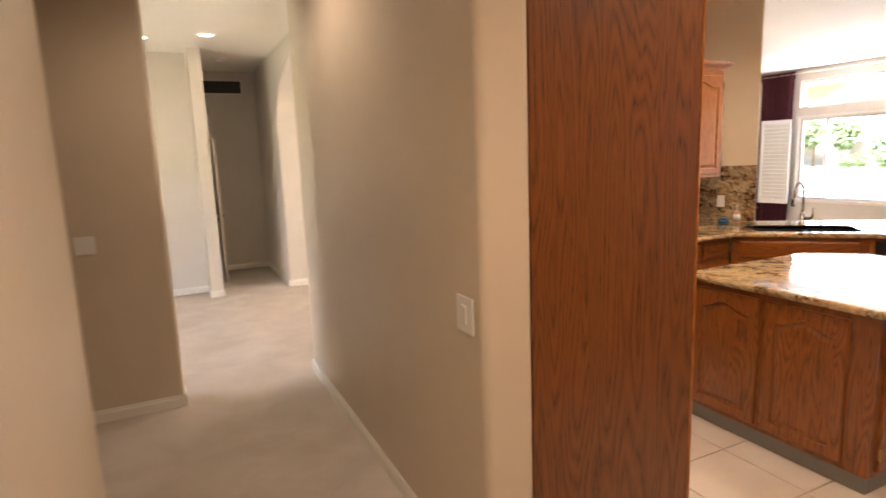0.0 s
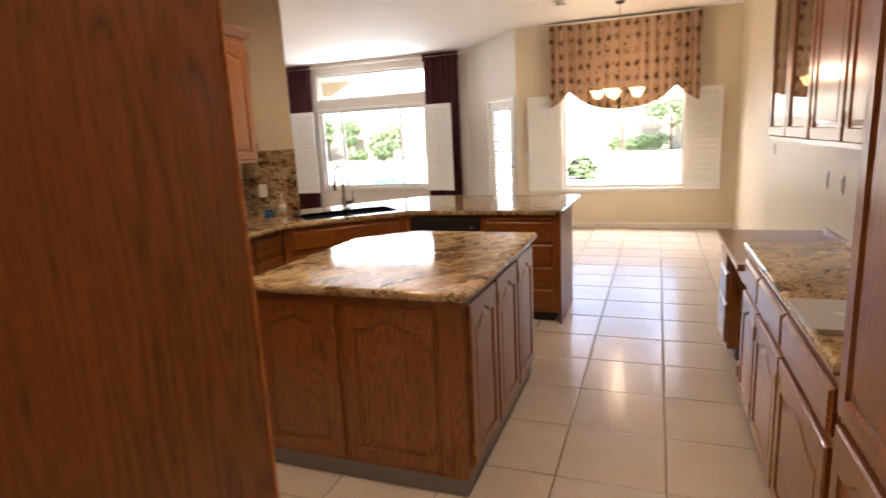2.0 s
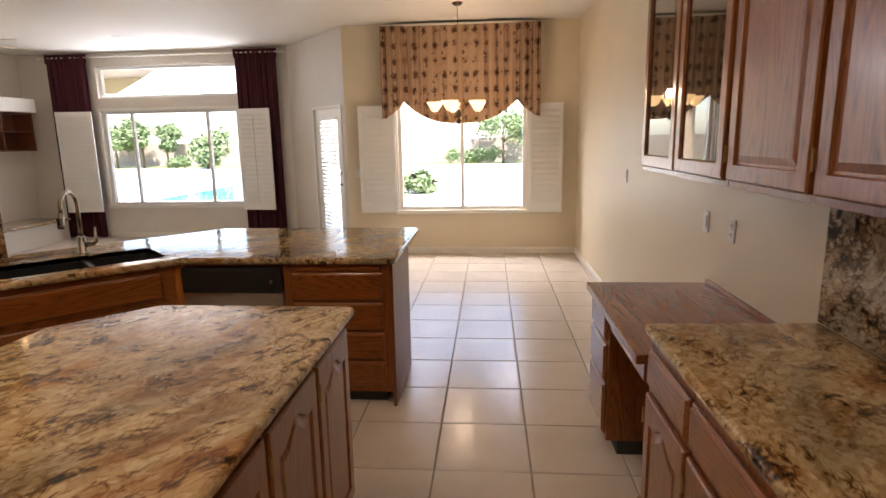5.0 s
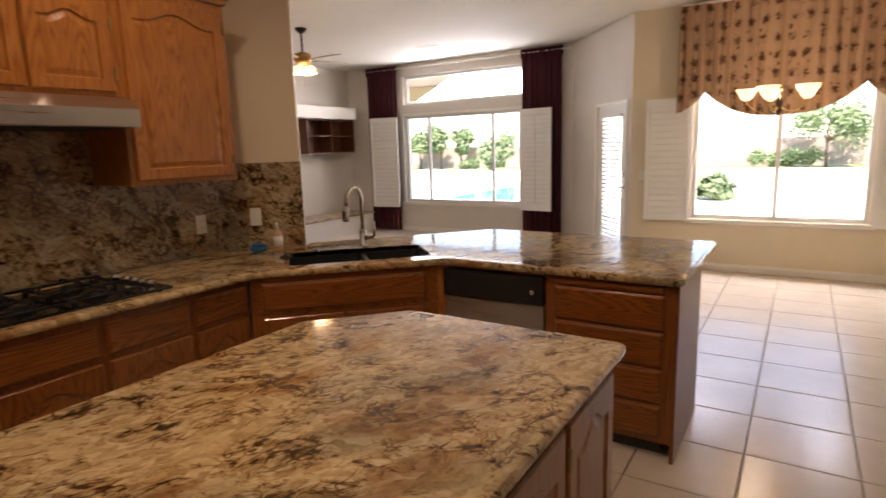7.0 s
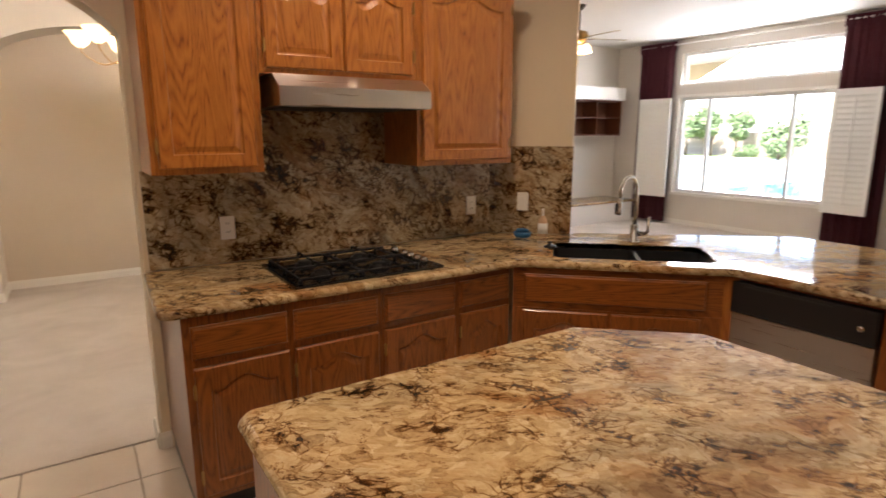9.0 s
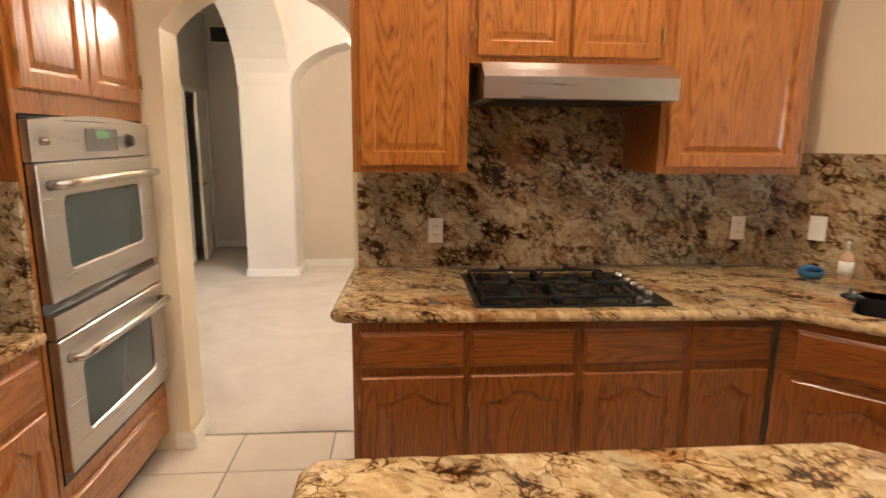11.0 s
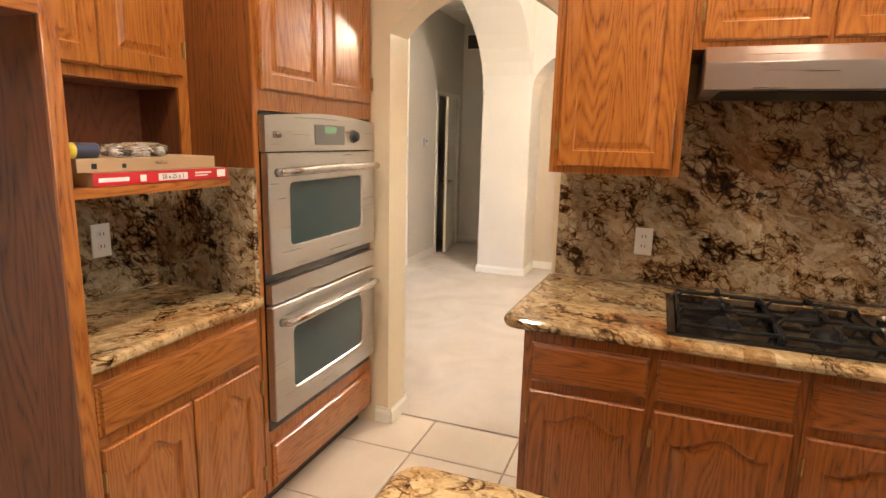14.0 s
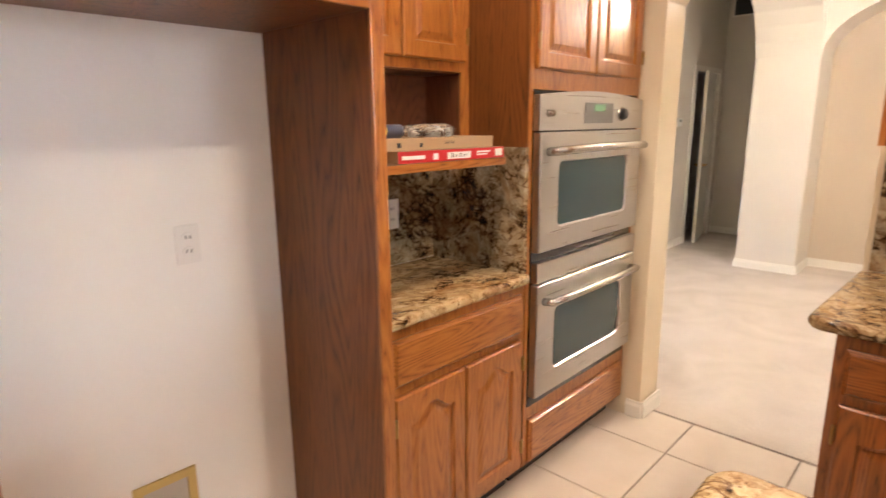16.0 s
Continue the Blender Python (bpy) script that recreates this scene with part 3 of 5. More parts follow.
def upper_unit(place, rz, width, depth, z0, z1, doors, label, arch=0.05, cornice=None, group=""):
    u = thing("wall_cabinet", pose(*place, 0, 0, rz), label, "cabinet", group)
    part("body", box(0, 0.001, z0, width, depth, z1, 0.002), oak_v, u)
    for x, w, side in doors:
        add_door(u, x, z0 + 0.025, w, z1 - z0 - 0.07, arch, side)
    if cornice:
        crown(u, width, depth, z1, depth, *cornice)
    return u


# ---- cooktop wall ----
NF = 4.13   # front of the cooktop cabinets
CB1 = base_unit((3.22, NF, 0), 0, 0.83, 0.70, [(0.03, 0.37), (0.425, 0.385)], "honey oak base cabinet under the cooktop", group="cooktop base cabinets")
CB2 = base_unit((4.052, NF, 0), 0, 0.745, 0.70, [(0.01, 0.385), (0.425, 0.305)], "honey oak base cabinet beside the cooktop", group="cooktop base cabinets")
UF = 4.46
upper_unit((3.21, UF, 0), 0, 0.45, 0.378, 1.38, 2.34, [(0.03, 0.39, -1)], "tall honey oak wall cabinet beside the archway", group="upper cabinets", cornice=(True, True))
upper_unit((3.662, UF, 0), 0, 0.776, 0.378, 1.80, 2.27, [(0.025, 0.355, -1), (0.395, 0.355, 1)], "short oak wall cabinet over the range hood", 0.035, group="upper cabinets", cornice=(False, False))
upper_unit((4.44, UF, 0), 0, 0.62, 0.378, 1.38, 2.33, [(0.03, 0.56, 1)], "honey oak wall cabinet beside the sink corner", group="upper cabinets", cornice=(True, True))

# diagonal sink cabinet and peninsula
SB = base_unit((4.80, 4.11, 0), -45, 1.03, 0.50, [], "oak sink base cabinet set across the corner", toe=0.1, hollow=0.66)
shift(part("drawer", slab_front(0.88, 0.15), oak_h, SB, "oak false drawer front"), 0.06, 0, 0.69)
add_door(SB, 0.06, 0.13, 0.42, 0.52, 0.045)
add_door(SB, 0.50, 0.13, 0.42, 0.52, 0.045)
ISL = [(3.2, 2.1), (4.6, 2.1), (4.6, 2.92), (4.29, 3.2), (3.2, 3.2)]
TOP0, TOP1 = 0.875, 0.915
island_top = worktop(rounded(ISL, [0.03, 0.03, 0.05, 0.05, 0.05]), TOP0, TOP1, wave=0.004)
tagged(obj("island_worktop", island_top, stone, None, "", False), "polished mottled granite island worktop with chiselled edge", "worktop")
NC = [(3.14, 4.10), (4.80, 4.06), (5.52, 3.34), (5.52, 2.09), (6.67, 2.09), (6.67, 3.62), (5.62, 4.50), (5.545, 4.455), (5.2, 4.82), (3.17, 4.82)]
SINK = [(4.99, 4.02), (5.57, 3.46), (5.86, 3.76), (5.28, 4.32)]
kitchen_top = worktop(rounded(NC, [0.06, 0.05, 0.05, 0.04, 0.05, 0.08, 0.01, 0, 0, 0]), TOP0, TOP1, [rounded(SINK, 0.05)], wave=0.003)
tagged(obj("kitchen_worktop", kitchen_top, stone), "polished mottled granite worktop round the kitchen", "worktop")

# ---- island ----
island = thing("kitchen_island", pose(3.24, 2.14, 0), "reddish oak kitchen island with arched panel doors", "kitchen island")
IP = [(0, 0), (1.32, 0), (1.32, 0.76), (1.03, 1.02), (0, 1.02)]
part("body", prism(IP, 0.09, 0.874), oak_v, island)
part("base_board", prism(inset(IP, 0.012), 0.001, 0.09), mat("grey_vinyl_base", (0.20, 0.19, 0.17), 0.5), island, "grey vinyl base strip")
for y0, w in ((1.0, 0.42), (0.54, 0.42)):
    d = add_door(island, 0, 0, w, 0.72, 0.05)
    shift(d, 0.0, y0, 0.12, -90)
for x0, w in ((0.05, 0.40), (0.475, 0.40), (0.90, 0.39)):
    d = add_door(island, x0, 0.12, w, 0.72, 0.05, -1)
d = add_door(island, 0, 0, 0.40, 0.72, 0.05)
shift(d, 1.32, 0.2, 0.12, 90)


def outlet(place, rz, kind="outlet", w=0.07, h=0.115):
    """A wall plate whose face looks to -y of its own axes."""
    u = thing("wall_" + kind, pose(*place, 0, 0, rz), "white plastic electrical %s plate" % ("outlet" if kind == "outlet" else "switch"), kind, "wall plates")
    part("plate", box(-w / 2, -0.006, -h / 2, w / 2, 0, h / 2, 0.003), white_plastic, u)
    if kind == "outlet":
        for dz in (-0.021, 0.021):
            f = part("socket", lathe([(0.0165, -0.001), (0.0165, 0.002), (0.015, 0.003)], 16), white_plastic, u)
            f.matrix_basis = pose(0, -0.006, dz, 90)
            bm = box(-0.008, -0.0095, dz - 0.004, -0.005, -0.0092, dz + 0.007)
            bx(bm, 0.005, -0.0095, dz - 0.004, 0.008, -0.0092, dz + 0.007)
            part("slots", bm, slot_dark, u)
    else:
        part("rocker", box(-0.017, -0.011, -0.034, 0.017, -0.005, 0.034, 0.003), white_plastic, u)
    return u


outlet((3.238, 3.12, 0.655), -90)

# ---- peninsula ----
pen = thing("peninsula_cabinet", pose(5.56, 3.38, 0, 0, 0, -90), "reddish oak peninsula cabinet with four drawers", "cabinet")
part("body", wall_grid([0, 0.012, 0.622, 1.25], [0.0, 0.56, 0.62], [0.09, 0.11, 0.86, 0.874], lambda x, y, z: 0.012 < x < 0.622 and y < 0.56 and 0.11 < z < 0.86), oak_v, pen)
part("toe_kick", box(0.02, 0.07, 0.001, 1.2, 0.6, 0.09), slot_dark, pen, "toe kick board coloured near-black for shade")
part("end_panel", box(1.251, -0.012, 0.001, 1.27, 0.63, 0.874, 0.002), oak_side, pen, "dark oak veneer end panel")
part("breadboard", box(0.68, -0.014, 0.835, 1.19, 0.0, 0.858, 0.003), oak_h, pen, "oak pull-out board edge")
for z0, h in ((0.655, 0.165), (0.475, 0.165), (0.295, 0.165), (0.12, 0.16)):
    add_drawer(pen, 0.675, z0, 0.53, h)
dwash = thing("dishwasher", pose(5.56, 3.38, 0, 0, 0, -90), "stainless dishwasher with a black control panel", "dishwasher")
part("door", box(0.018, -0.016, 0.13, 0.616, 0.45, 0.70, 0.004), steel, dwash, "brushed stainless door")
part("control_panel", box(0.018, -0.03, 0.705, 0.616, 0.45, 0.855, 0.008), black_plastic, dwash, "black plastic control panel")
k = part("dial", lathe([(0.014, 0), (0.014, 0.012), (0.010, 0.016)], 16), chrome, dwash, "small silver dial", True)
k.matrix_basis = pose(0.56, -0.03, 0.775, 90)
part("vent_slot", box(0.08, -0.032, 0.835, 0.45, -0.03, 0.842), slot_dark, dwash)

fil = thing("corner_filler", pose(0, 0, 0), "oak filler strip between sink cabinet and dishwasher", "trim")
part("strip", prism([(5.52, 3.38), (5.56, 3.345), (5.62, 3.40), (5.62, 3.46), (5.52, 3.44)], 0.09, 0.874), oak_v, fil)



def use_shaded_oak(u):
    """Gives the island, the peninsula, the cooktop base cabinets and the run along the south wall the oak copy with
    shade in its colour.
    """
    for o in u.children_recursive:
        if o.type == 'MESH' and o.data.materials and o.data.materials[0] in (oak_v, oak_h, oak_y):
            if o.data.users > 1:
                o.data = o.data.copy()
            o.data.materials[0] = shaded_oak_h if o.data.materials[0] is oak_h else shaded_oak_v


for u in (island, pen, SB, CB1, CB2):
    use_shaded_oak(u)

# ---- sink and tap ----
sink = thing("kitchen_sink", pose(0, 0, 0), "black composite double bowl sink", "sink")
SR = rounded(SINK, 0.05)


def bowl(poly, name):
    lo = inset(poly, 0.02)
    bm = bmesh.new()
    loops = [[(x, y, 0.885) for x, y in inset(poly, -0.012)], [(x, y, 0.885) for x, y in poly], [(x, y, 0.72) for x, y in lo], [(x, y, 0.70) for x, y in inset(poly, 0.06)], [(x, y, 0.69) for x, y in inset(poly, 0.06)],
             [(x, y, 0.71) for x, y in inset(poly, 0.005)], [(x, y, 0.875) for x, y in inset(poly, -0.012)]]
    bridge(bm, loops[:4], False, True)
    return part(name, bm, composite, sink)


def between(a, b, s):
    return tuple(Vector(a).lerp(Vector(b), s))


A, B, C, D = SINK
bowl(rounded([A, between(A, B, 0.54), between(D, C, 0.54), D], 0.05), "bowl")
bowl(rounded([between(A, B, 0.57), B, C, between(D, C, 0.57)], 0.05), "bowl")
part("divider", prism([between(A, B, 0.54), between(A, B, 0.57), between(D, C, 0.57), between(D, C, 0.54)], 0.72, 0.888), composite, sink)
tap = thing("kitchen_tap", pose(5.675, 4.06, 0.915, 0, 0, -82), "brushed nickel gooseneck tap with pull-down spray", "tap")
part("base", lathe([(0.034, 0), (0.034, 0.006), (0.025, 0.012), (0.023, 0.1), (0.019, 0.11)], 20), chrome, tap, "", True)
arc = [(0, 0, 0.1), (0, 0, 0.25)] + [(0, -0.085 + 0.085 * math.cos(q), 0.30 + 0.085 * math.sin(q)) for q in [math.pi * k / 12 for k in range(13)]] + [(0, -0.172, 0.27)]
part("neck", tube(arc, 0.0125, 14), chrome, tap, "", True)
part("spray_head", tube([(0, -0.172, 0.275), (0, -0.178, 0.24), (0, -0.186, 0.19), (0, -0.188, 0.18)], [0.014, 0.017, 0.02, 0.017], 14), chrome, tap, "", True)
part("spray_button", box(-0.008, -0.208, 0.20, 0.008, -0.198, 0.245, 0.003), black_plastic, tap, "black rubber button")
part("lever", tube([(0.02, 0, 0.055), (0.07, 0, 0.06), (0.085, 0, 0.075), (0.085, 0.005, 0.16)], [0.016, 0.015, 0.011, 0.006], 12), chrome, tap, "", True)
soap = thing("soap_bottle", pose(5.36, 4.50, 0.915), "clear hand soap bottle with a white label and pump", "bottle")
part("bottle", lathe([(0.026, 0), (0.029, 0.006), (0.029, 0.095), (0.024, 0.112), (0.012, 0.122), (0.012, 0.13)], 20), mat("amber_soap", (0.62, 0.42, 0.28), 0.1), soap, "", True)
part("label", lathe([(0.0296, 0.02), (0.0298, 0.02), (0.0298, 0.085), (0.0296, 0.085)], 20), white_print, soap, "white paper label", True)
part("pump", tube([(0, 0, 0.13), (0, 0, 0.165), (0, 0, 0.168), (-0.02, -0.015, 0.166)], [0.008, 0.006, 0.008, 0.005], 10), white_plastic, soap, "white plastic pump", True)
dish = thing("sponge_dish", pose(5.24, 4.55, 0.915), "small blue plastic dish with a folded cloth", "dish")
blue = mat("blue_plastic", (0.03, 0.14, 0.30), 0.4)
part("dish", lathe([(0.04, 0), (0.05, 0.01), (0.056, 0.032), (0.05, 0.034), (0.044, 0.012)], 20), blue, dish, "", True)
part("cloth", tube([(-0.045, 0.0, 0.036), (-0.02, 0.02, 0.042), (0.02, 0.015, 0.04), (0.045, -0.01, 0.036)], [0.008, 0.014, 0.013, 0.007], 8), blue, dish, "", True)
plug = thing("sink_plug", pose(5.16, 4.22, 0.915), "black rubber sink strainer plug", "plug")
part("plug", lathe([(0.035, 0), (0.038, 0.008), (0.02, 0.016), (0.008, 0.02), (0.010, 0.034), (0.004, 0.036)], 16), black_plastic, plug, "", True)

# ---- backsplash ----
structure("wall_nook_back", box(1.5252, 3.272, 0.001, 1.794, 3.971, 2.42), pale_paint, "pale wall behind the microwave nook", "wall")
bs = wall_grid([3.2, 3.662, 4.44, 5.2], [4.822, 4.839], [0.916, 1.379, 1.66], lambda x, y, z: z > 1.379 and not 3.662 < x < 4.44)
tagged(obj("backsplash_cooktop", bs, shaded_splash_stone), "polished brown and grey granite backsplash slab", "backsplash", "", "structure")
L = (Vector((5.556, 4.456)) - Vector((5.2, 4.836))).length
ob = tagged(obj("backsplash_corner", box(0, -0.018, 0.916, L, -0.001, 1.465, 0.002), shaded_splash_stone), "brown granite backsplash slab beside the sink", "backsplash", "", "structure")
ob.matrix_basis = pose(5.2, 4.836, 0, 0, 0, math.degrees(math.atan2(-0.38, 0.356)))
outlet((3.56, 4.821, 1.09), 0)
outlet((5.04, 4.821, 1.10), 0)
outlet((5.335, 4.665, 1.12), -47, "switch")

# ---- cooktop ----
cook = thing("gas_cooktop", pose(3.66, 4.13, 0.916), "black four-burner gas cooktop with cast iron grates", "cooktop")
part("glass_plate", box(0, 0, 0, 0.73, 0.50, 0.012, 0.005), black_enamel, cook)
for gx in (0.035, 0.32):
    bm = bmesh.new()
    x0, x1, y0, y1, zz = gx, gx + 0.275, 0.03, 0.47, 0.055
    ym = (y0 + y1) / 2
    xm = (x0 + x1) / 2
    for a, b in (((x0, y0), (x1, y0)), ((x0, y1), (x1, y1)), ((x0, ym), (x1, ym)), ((x0, y0), (x0, y1)), ((x1, y0), (x1, y1))):
        tube([(*a, 0.032), (*b, 0.032)], 0.006, 6, bm)
    for cy in ((y0 + ym) / 2, (ym + y1) / 2):
        for dx, dy in ((1, 0), (-1, 0), (0, 1), (0, -1)):
            r0, r1 = (0.137 if dx else 0.11), 0.03
            tube([(xm + dx * r0, cy + dy * r0, 0.032), (xm + dx * r0 * 0.9, cy + dy * r0 * 0.9, zz), (xm + dx * r1, cy + dy * r1, zz)], 0.0065, 6, bm)
    for a in ((x0, y0), (x1, y0), (x0, y1), (x1, y1), (x0, ym), (x1, ym)):
        tube([(*a, 0.012), (*a, 0.034)], 0.008, 6, bm)
    part("grate", bm, iron, cook, "", True)
    for cy in (0.14, 0.36):
        part("burner", lathe([(0.05, 0.012), (0.048, 0.022), (0.036, 0.024), (0.036, 0.032), (0.03, 0.036)], 20, None, (gx + 0.1375, cy, 0)), iron, cook, "", True)
for ky in (0.10, 0.165, 0.23, 0.295, 0.40):
    kn = part("knob", lathe([(0.021, 0.012), (0.021, 0.024), (0.017, 0.04), (0.012, 0.042)], 18, None, (0.675, ky, 0)), chrome, cook, "satin silver knob", True)

# ---- range hood ----
hood = thing("range_hood", pose(3.70, 4.32, 1.66), "stainless under-cabinet range hood", "range hood")
hp = [(0.0, 0.0), (0.0, 0.082), (0.012, 0.089), (0.09, 0.139), (0.498, 0.139), (0.498, 0.0)]
bm = bridge(bmesh.new(), [[(x, y, z) for y, z in hp] for x in (0.0, 0.74)])
bmesh.ops.bevel(bm, geom=bm.edges[:], offset=0.004, segments=2, profile=0.7, affect='EDGES')
part("canopy", bm, steel, hood)
part("filter", box(0.05, 0.05, -0.004, 0.69, 0.44, -0.001), slot_dark, hood, "dark grease filter")

# ---- oven tower ----
OX = 2.268
tower = thing("oven_cabinet", pose(OX, 3.978, 0, 0, 0, 90), "tall honey oak cabinet round the double oven", "cabinet")
TW = 0.858
part("body", wall_grid([0, 0.022, TW - 0.022, TW], [0.0, 0.62, 0.755], [0.10, 0.352, 1.575, 2.42], lambda x, y, z: 0.022 < x < TW - 0.022 and y < 0.62 and 0.352 < z < 1.575), oak_v, tower)
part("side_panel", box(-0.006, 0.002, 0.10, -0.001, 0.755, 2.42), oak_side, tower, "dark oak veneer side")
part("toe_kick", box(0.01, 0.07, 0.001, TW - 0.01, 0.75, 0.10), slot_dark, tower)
add_door(tower, 0.03, 1.645, 0.395, 0.73, 0.05, -1)
add_door(tower, 0.433, 1.645, 0.395, 0.73, 0.05, 1)
add_drawer(tower, 0.03, 0.115, 0.80, 0.185)
crown(tower, TW, 0.755, 2.42, 0.755, True, False)

oven = thing("double_oven", pose(OX, 3.978, 0, 0, 0, 90), "stainless built-in double wall oven", "oven")
OL, OR = 0.026, TW - 0.026
part("case", box(OL, -0.004, 0.356, OR, 0.60, 1.57), black_enamel, oven, "black oven case")
# control panel with a gently arched top
n = 16
prof = [(OL - 0.006, 1.432)] + [(OL - 0.006 + (OR - OL + 0.012) * k / n, 1.556 + 0.022 * math.sin(math.pi * k / n)) for k in range(n + 1)] + [(OR + 0.006, 1.432)]
part("control_panel", bridge(bmesh.new(), [[(x, y, z) for x, z in prof] for y in (-0.005, -0.030)]), steel, oven)
part("display", box(0.33, -0.0325, 1.455, 0.56, -0.030, 1.535, 0.002), mat("grey_keypad", (0.16, 0.155, 0.15), 0.35), oven, "grey keypad panel")
part("clock", box(0.40, -0.0335, 1.502, 0.49, -0.0325, 1.528), glow("clock_glass", (0.04, 0.07, 0.03), 0.3), oven, "dark clock window")
for kx, r in ((0.635, 0.026), (0.075, 0.013)):
    kn = part("dial", lathe([(r, 0), (r, 0.006), (r * 0.8, 0.024), (r * 0.6, 0.026)], 20), black_plastic if r > 0.02 else chrome, oven, "", True)
    kn.matrix_basis = pose(kx, -0.030, 1.492, 90)
    if r > 0.02:
        rg = part("dial_ring", lathe([(r * 1.15, 0), (r * 1.15, 0.005), (r, 0.006)], 20), chrome, oven, "", True)
        rg.matrix_basis = pose(kx, -0.030, 1.492, 90)


def oven_door(z0, z1, win0, win1):
    w = OR - OL
    bm = bmesh.new()
    fr = rounded([(OL + 0.15 * w, z0 + win0), (OR - 0.15 * w, z0 + win0), (OR - 0.15 * w, z0 + win1), (OL + 0.15 * w, z0 + win1)], 0.03, 5)
    mid = (OL + OR) / 2
    fr = [(x, z + (0.012 * (1 - ((x - mid) / (0.35 * w)) ** 2) if z > z0 + win1 - 0.04 else 0)) for x, z in fr]
    out = rounded([(OL, z0), (OR, z0), (OR, z1), (OL, z1)], 0.006, 5)
    rows = [[bm.verts.new((x, y, z)) for x, z in lp] for lp, y in ((out, -0.005), (out, -0.032), (inset(out, 0.004), -0.036), (fr, -0.036), (inset(fr, 0.006), -0.029))]
    m = len(out)
    for a, b in zip(rows, rows[1:]):
        for i in range(m):
            bm.faces.new((a[i], a[(i + 1) % m], b[(i + 1) % m], b[i]))
    d = part("door", bm, steel, oven, "brushed stainless oven door")
    g = bmesh.new()
    bridge(g, [[(x, y, z) for x, z in inset(fr, -0.003)] for y in (-0.026, -0.028)])
    part("window", g, oven_glass, d, "dark oven window glass")
    hz = z1 - 0.065
    bar = [(OL + 0.045, -0.036, hz - 0.004), (OL + 0.05, -0.075, hz)] + [(OL + 0.05 + (w - 0.10) * k / 8, -0.08 - 0.012 * math.sin(math.pi * k / 8), hz + 0.006 * math.sin(math.pi * k / 8)) for k in range(1, 8)] + [(OR - 0.05, -0.075, hz), (OR - 0.045, -0.036, hz - 0.004)]
    part("handle", tube(bar, 0.016, 12), chrome, d, "curved satin metal handle", True)
    return d


oven_door(0.985, 1.425, 0.085, 0.335)
oven_door(0.40, 0.86, 0.09, 0.35)
part("trim_strip", box(OL, -0.033, 0.868, OR, -0.005, 0.945, 0.003), steel, oven, "stainless trim strip")

# ---- microwave nook and fridge surround ----
nook = thing("microwave_cabinet", pose(OX, 3.272, 0, 0, 0, 90), "honey oak cabinet with an open granite-lined nook", "cabinet")
NWD = 0.70
part("base_body", box(0, 0.002, 0.10, NWD, 0.47, 0.874, 0.002), oak_v, nook)
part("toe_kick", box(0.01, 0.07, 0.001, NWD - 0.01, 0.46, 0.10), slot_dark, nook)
add_drawer(nook, 0.03, 0.69, 0.64, 0.15)
add_door(nook, 0.03, 0.13, 0.315, 0.53, 0.045, -1)
add_door(nook, 0.352, 0.13, 0.315, 0.53, 0.045, 1)
part("shelf", box(0.0, 0.035, 1.318, 0.62, 0.47, 1.344, 0.003), oak_h, nook, "oak shelf board")
up = wall_grid([0, 0.02, 0.655, NWD], [0.275, 0.46, 0.474], [1.345, 1.645, 2.42], lambda x, y, z: 0.02 < x < 0.655 and y < 0.46 and z < 1.645)
part("upper_body", up, oak_v, nook)
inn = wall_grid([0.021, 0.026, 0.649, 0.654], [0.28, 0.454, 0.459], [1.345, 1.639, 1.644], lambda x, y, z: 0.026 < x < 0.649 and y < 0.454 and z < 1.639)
part("lining", inn, oak_dark, nook, "shelf lining darkened to stand for the nook's shade")
add_door(nook, 0.03, 1.68, 0.315, 0.70, 0.05, -1, 0.275)
add_door(nook, 0.352, 1.68, 0.315, 0.70, 0.05, 1, 0.275)
cb = worktop(rounded([(0.0, -0.03), (NWD, -0.03), (NWD, 0.47), (0.0, 0.47)], [0.015, 0.015, 0, 0]), 0.875, 0.915, wave=0.003)
ob = tagged(obj("nook_worktop", cb, stone), "polished granite worktop in the microwave nook", "worktop")
ob.matrix_basis = pose(OX, 3.272, 0, 0, 0, 90)
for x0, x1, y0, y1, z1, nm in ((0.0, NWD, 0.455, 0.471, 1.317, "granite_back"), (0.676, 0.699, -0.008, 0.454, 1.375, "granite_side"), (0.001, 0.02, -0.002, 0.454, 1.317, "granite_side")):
    tagged(obj(nm, box(x0, y0, 0.916, x1, y1, z1, 0.003), shaded_splash_stone), "polished granite lining slab of the nook, darkened for shade", "backsplash", "", "structure").matrix_basis = pose(OX, 3.272, 0, 0, 0, 90)
outlet((1.816, 3.717, 1.12), 90)
outlet((1.796, 2.944, 1.124), 90)

fridge = thing("fridge_surround", pose(2.30, 2.352, 0, 0, 0, 90), "tall dark oak panels round an empty fridge space", "cabinet")
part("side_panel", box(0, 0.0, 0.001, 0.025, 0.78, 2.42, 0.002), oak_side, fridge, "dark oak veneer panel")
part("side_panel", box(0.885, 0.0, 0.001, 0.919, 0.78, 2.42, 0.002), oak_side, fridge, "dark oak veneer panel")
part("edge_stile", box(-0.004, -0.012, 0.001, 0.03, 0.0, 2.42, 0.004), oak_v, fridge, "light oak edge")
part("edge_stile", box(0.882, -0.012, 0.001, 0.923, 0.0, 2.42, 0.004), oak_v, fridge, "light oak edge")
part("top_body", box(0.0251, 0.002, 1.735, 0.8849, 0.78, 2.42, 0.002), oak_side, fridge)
part("bottom_rail", box(0.03, -0.012, 1.735, 0.882, 0.0, 1.765, 0.003), oak_h, fridge)
add_door(fridge, 0.04, 1.77, 0.41, 0.61, 0.05, -1)
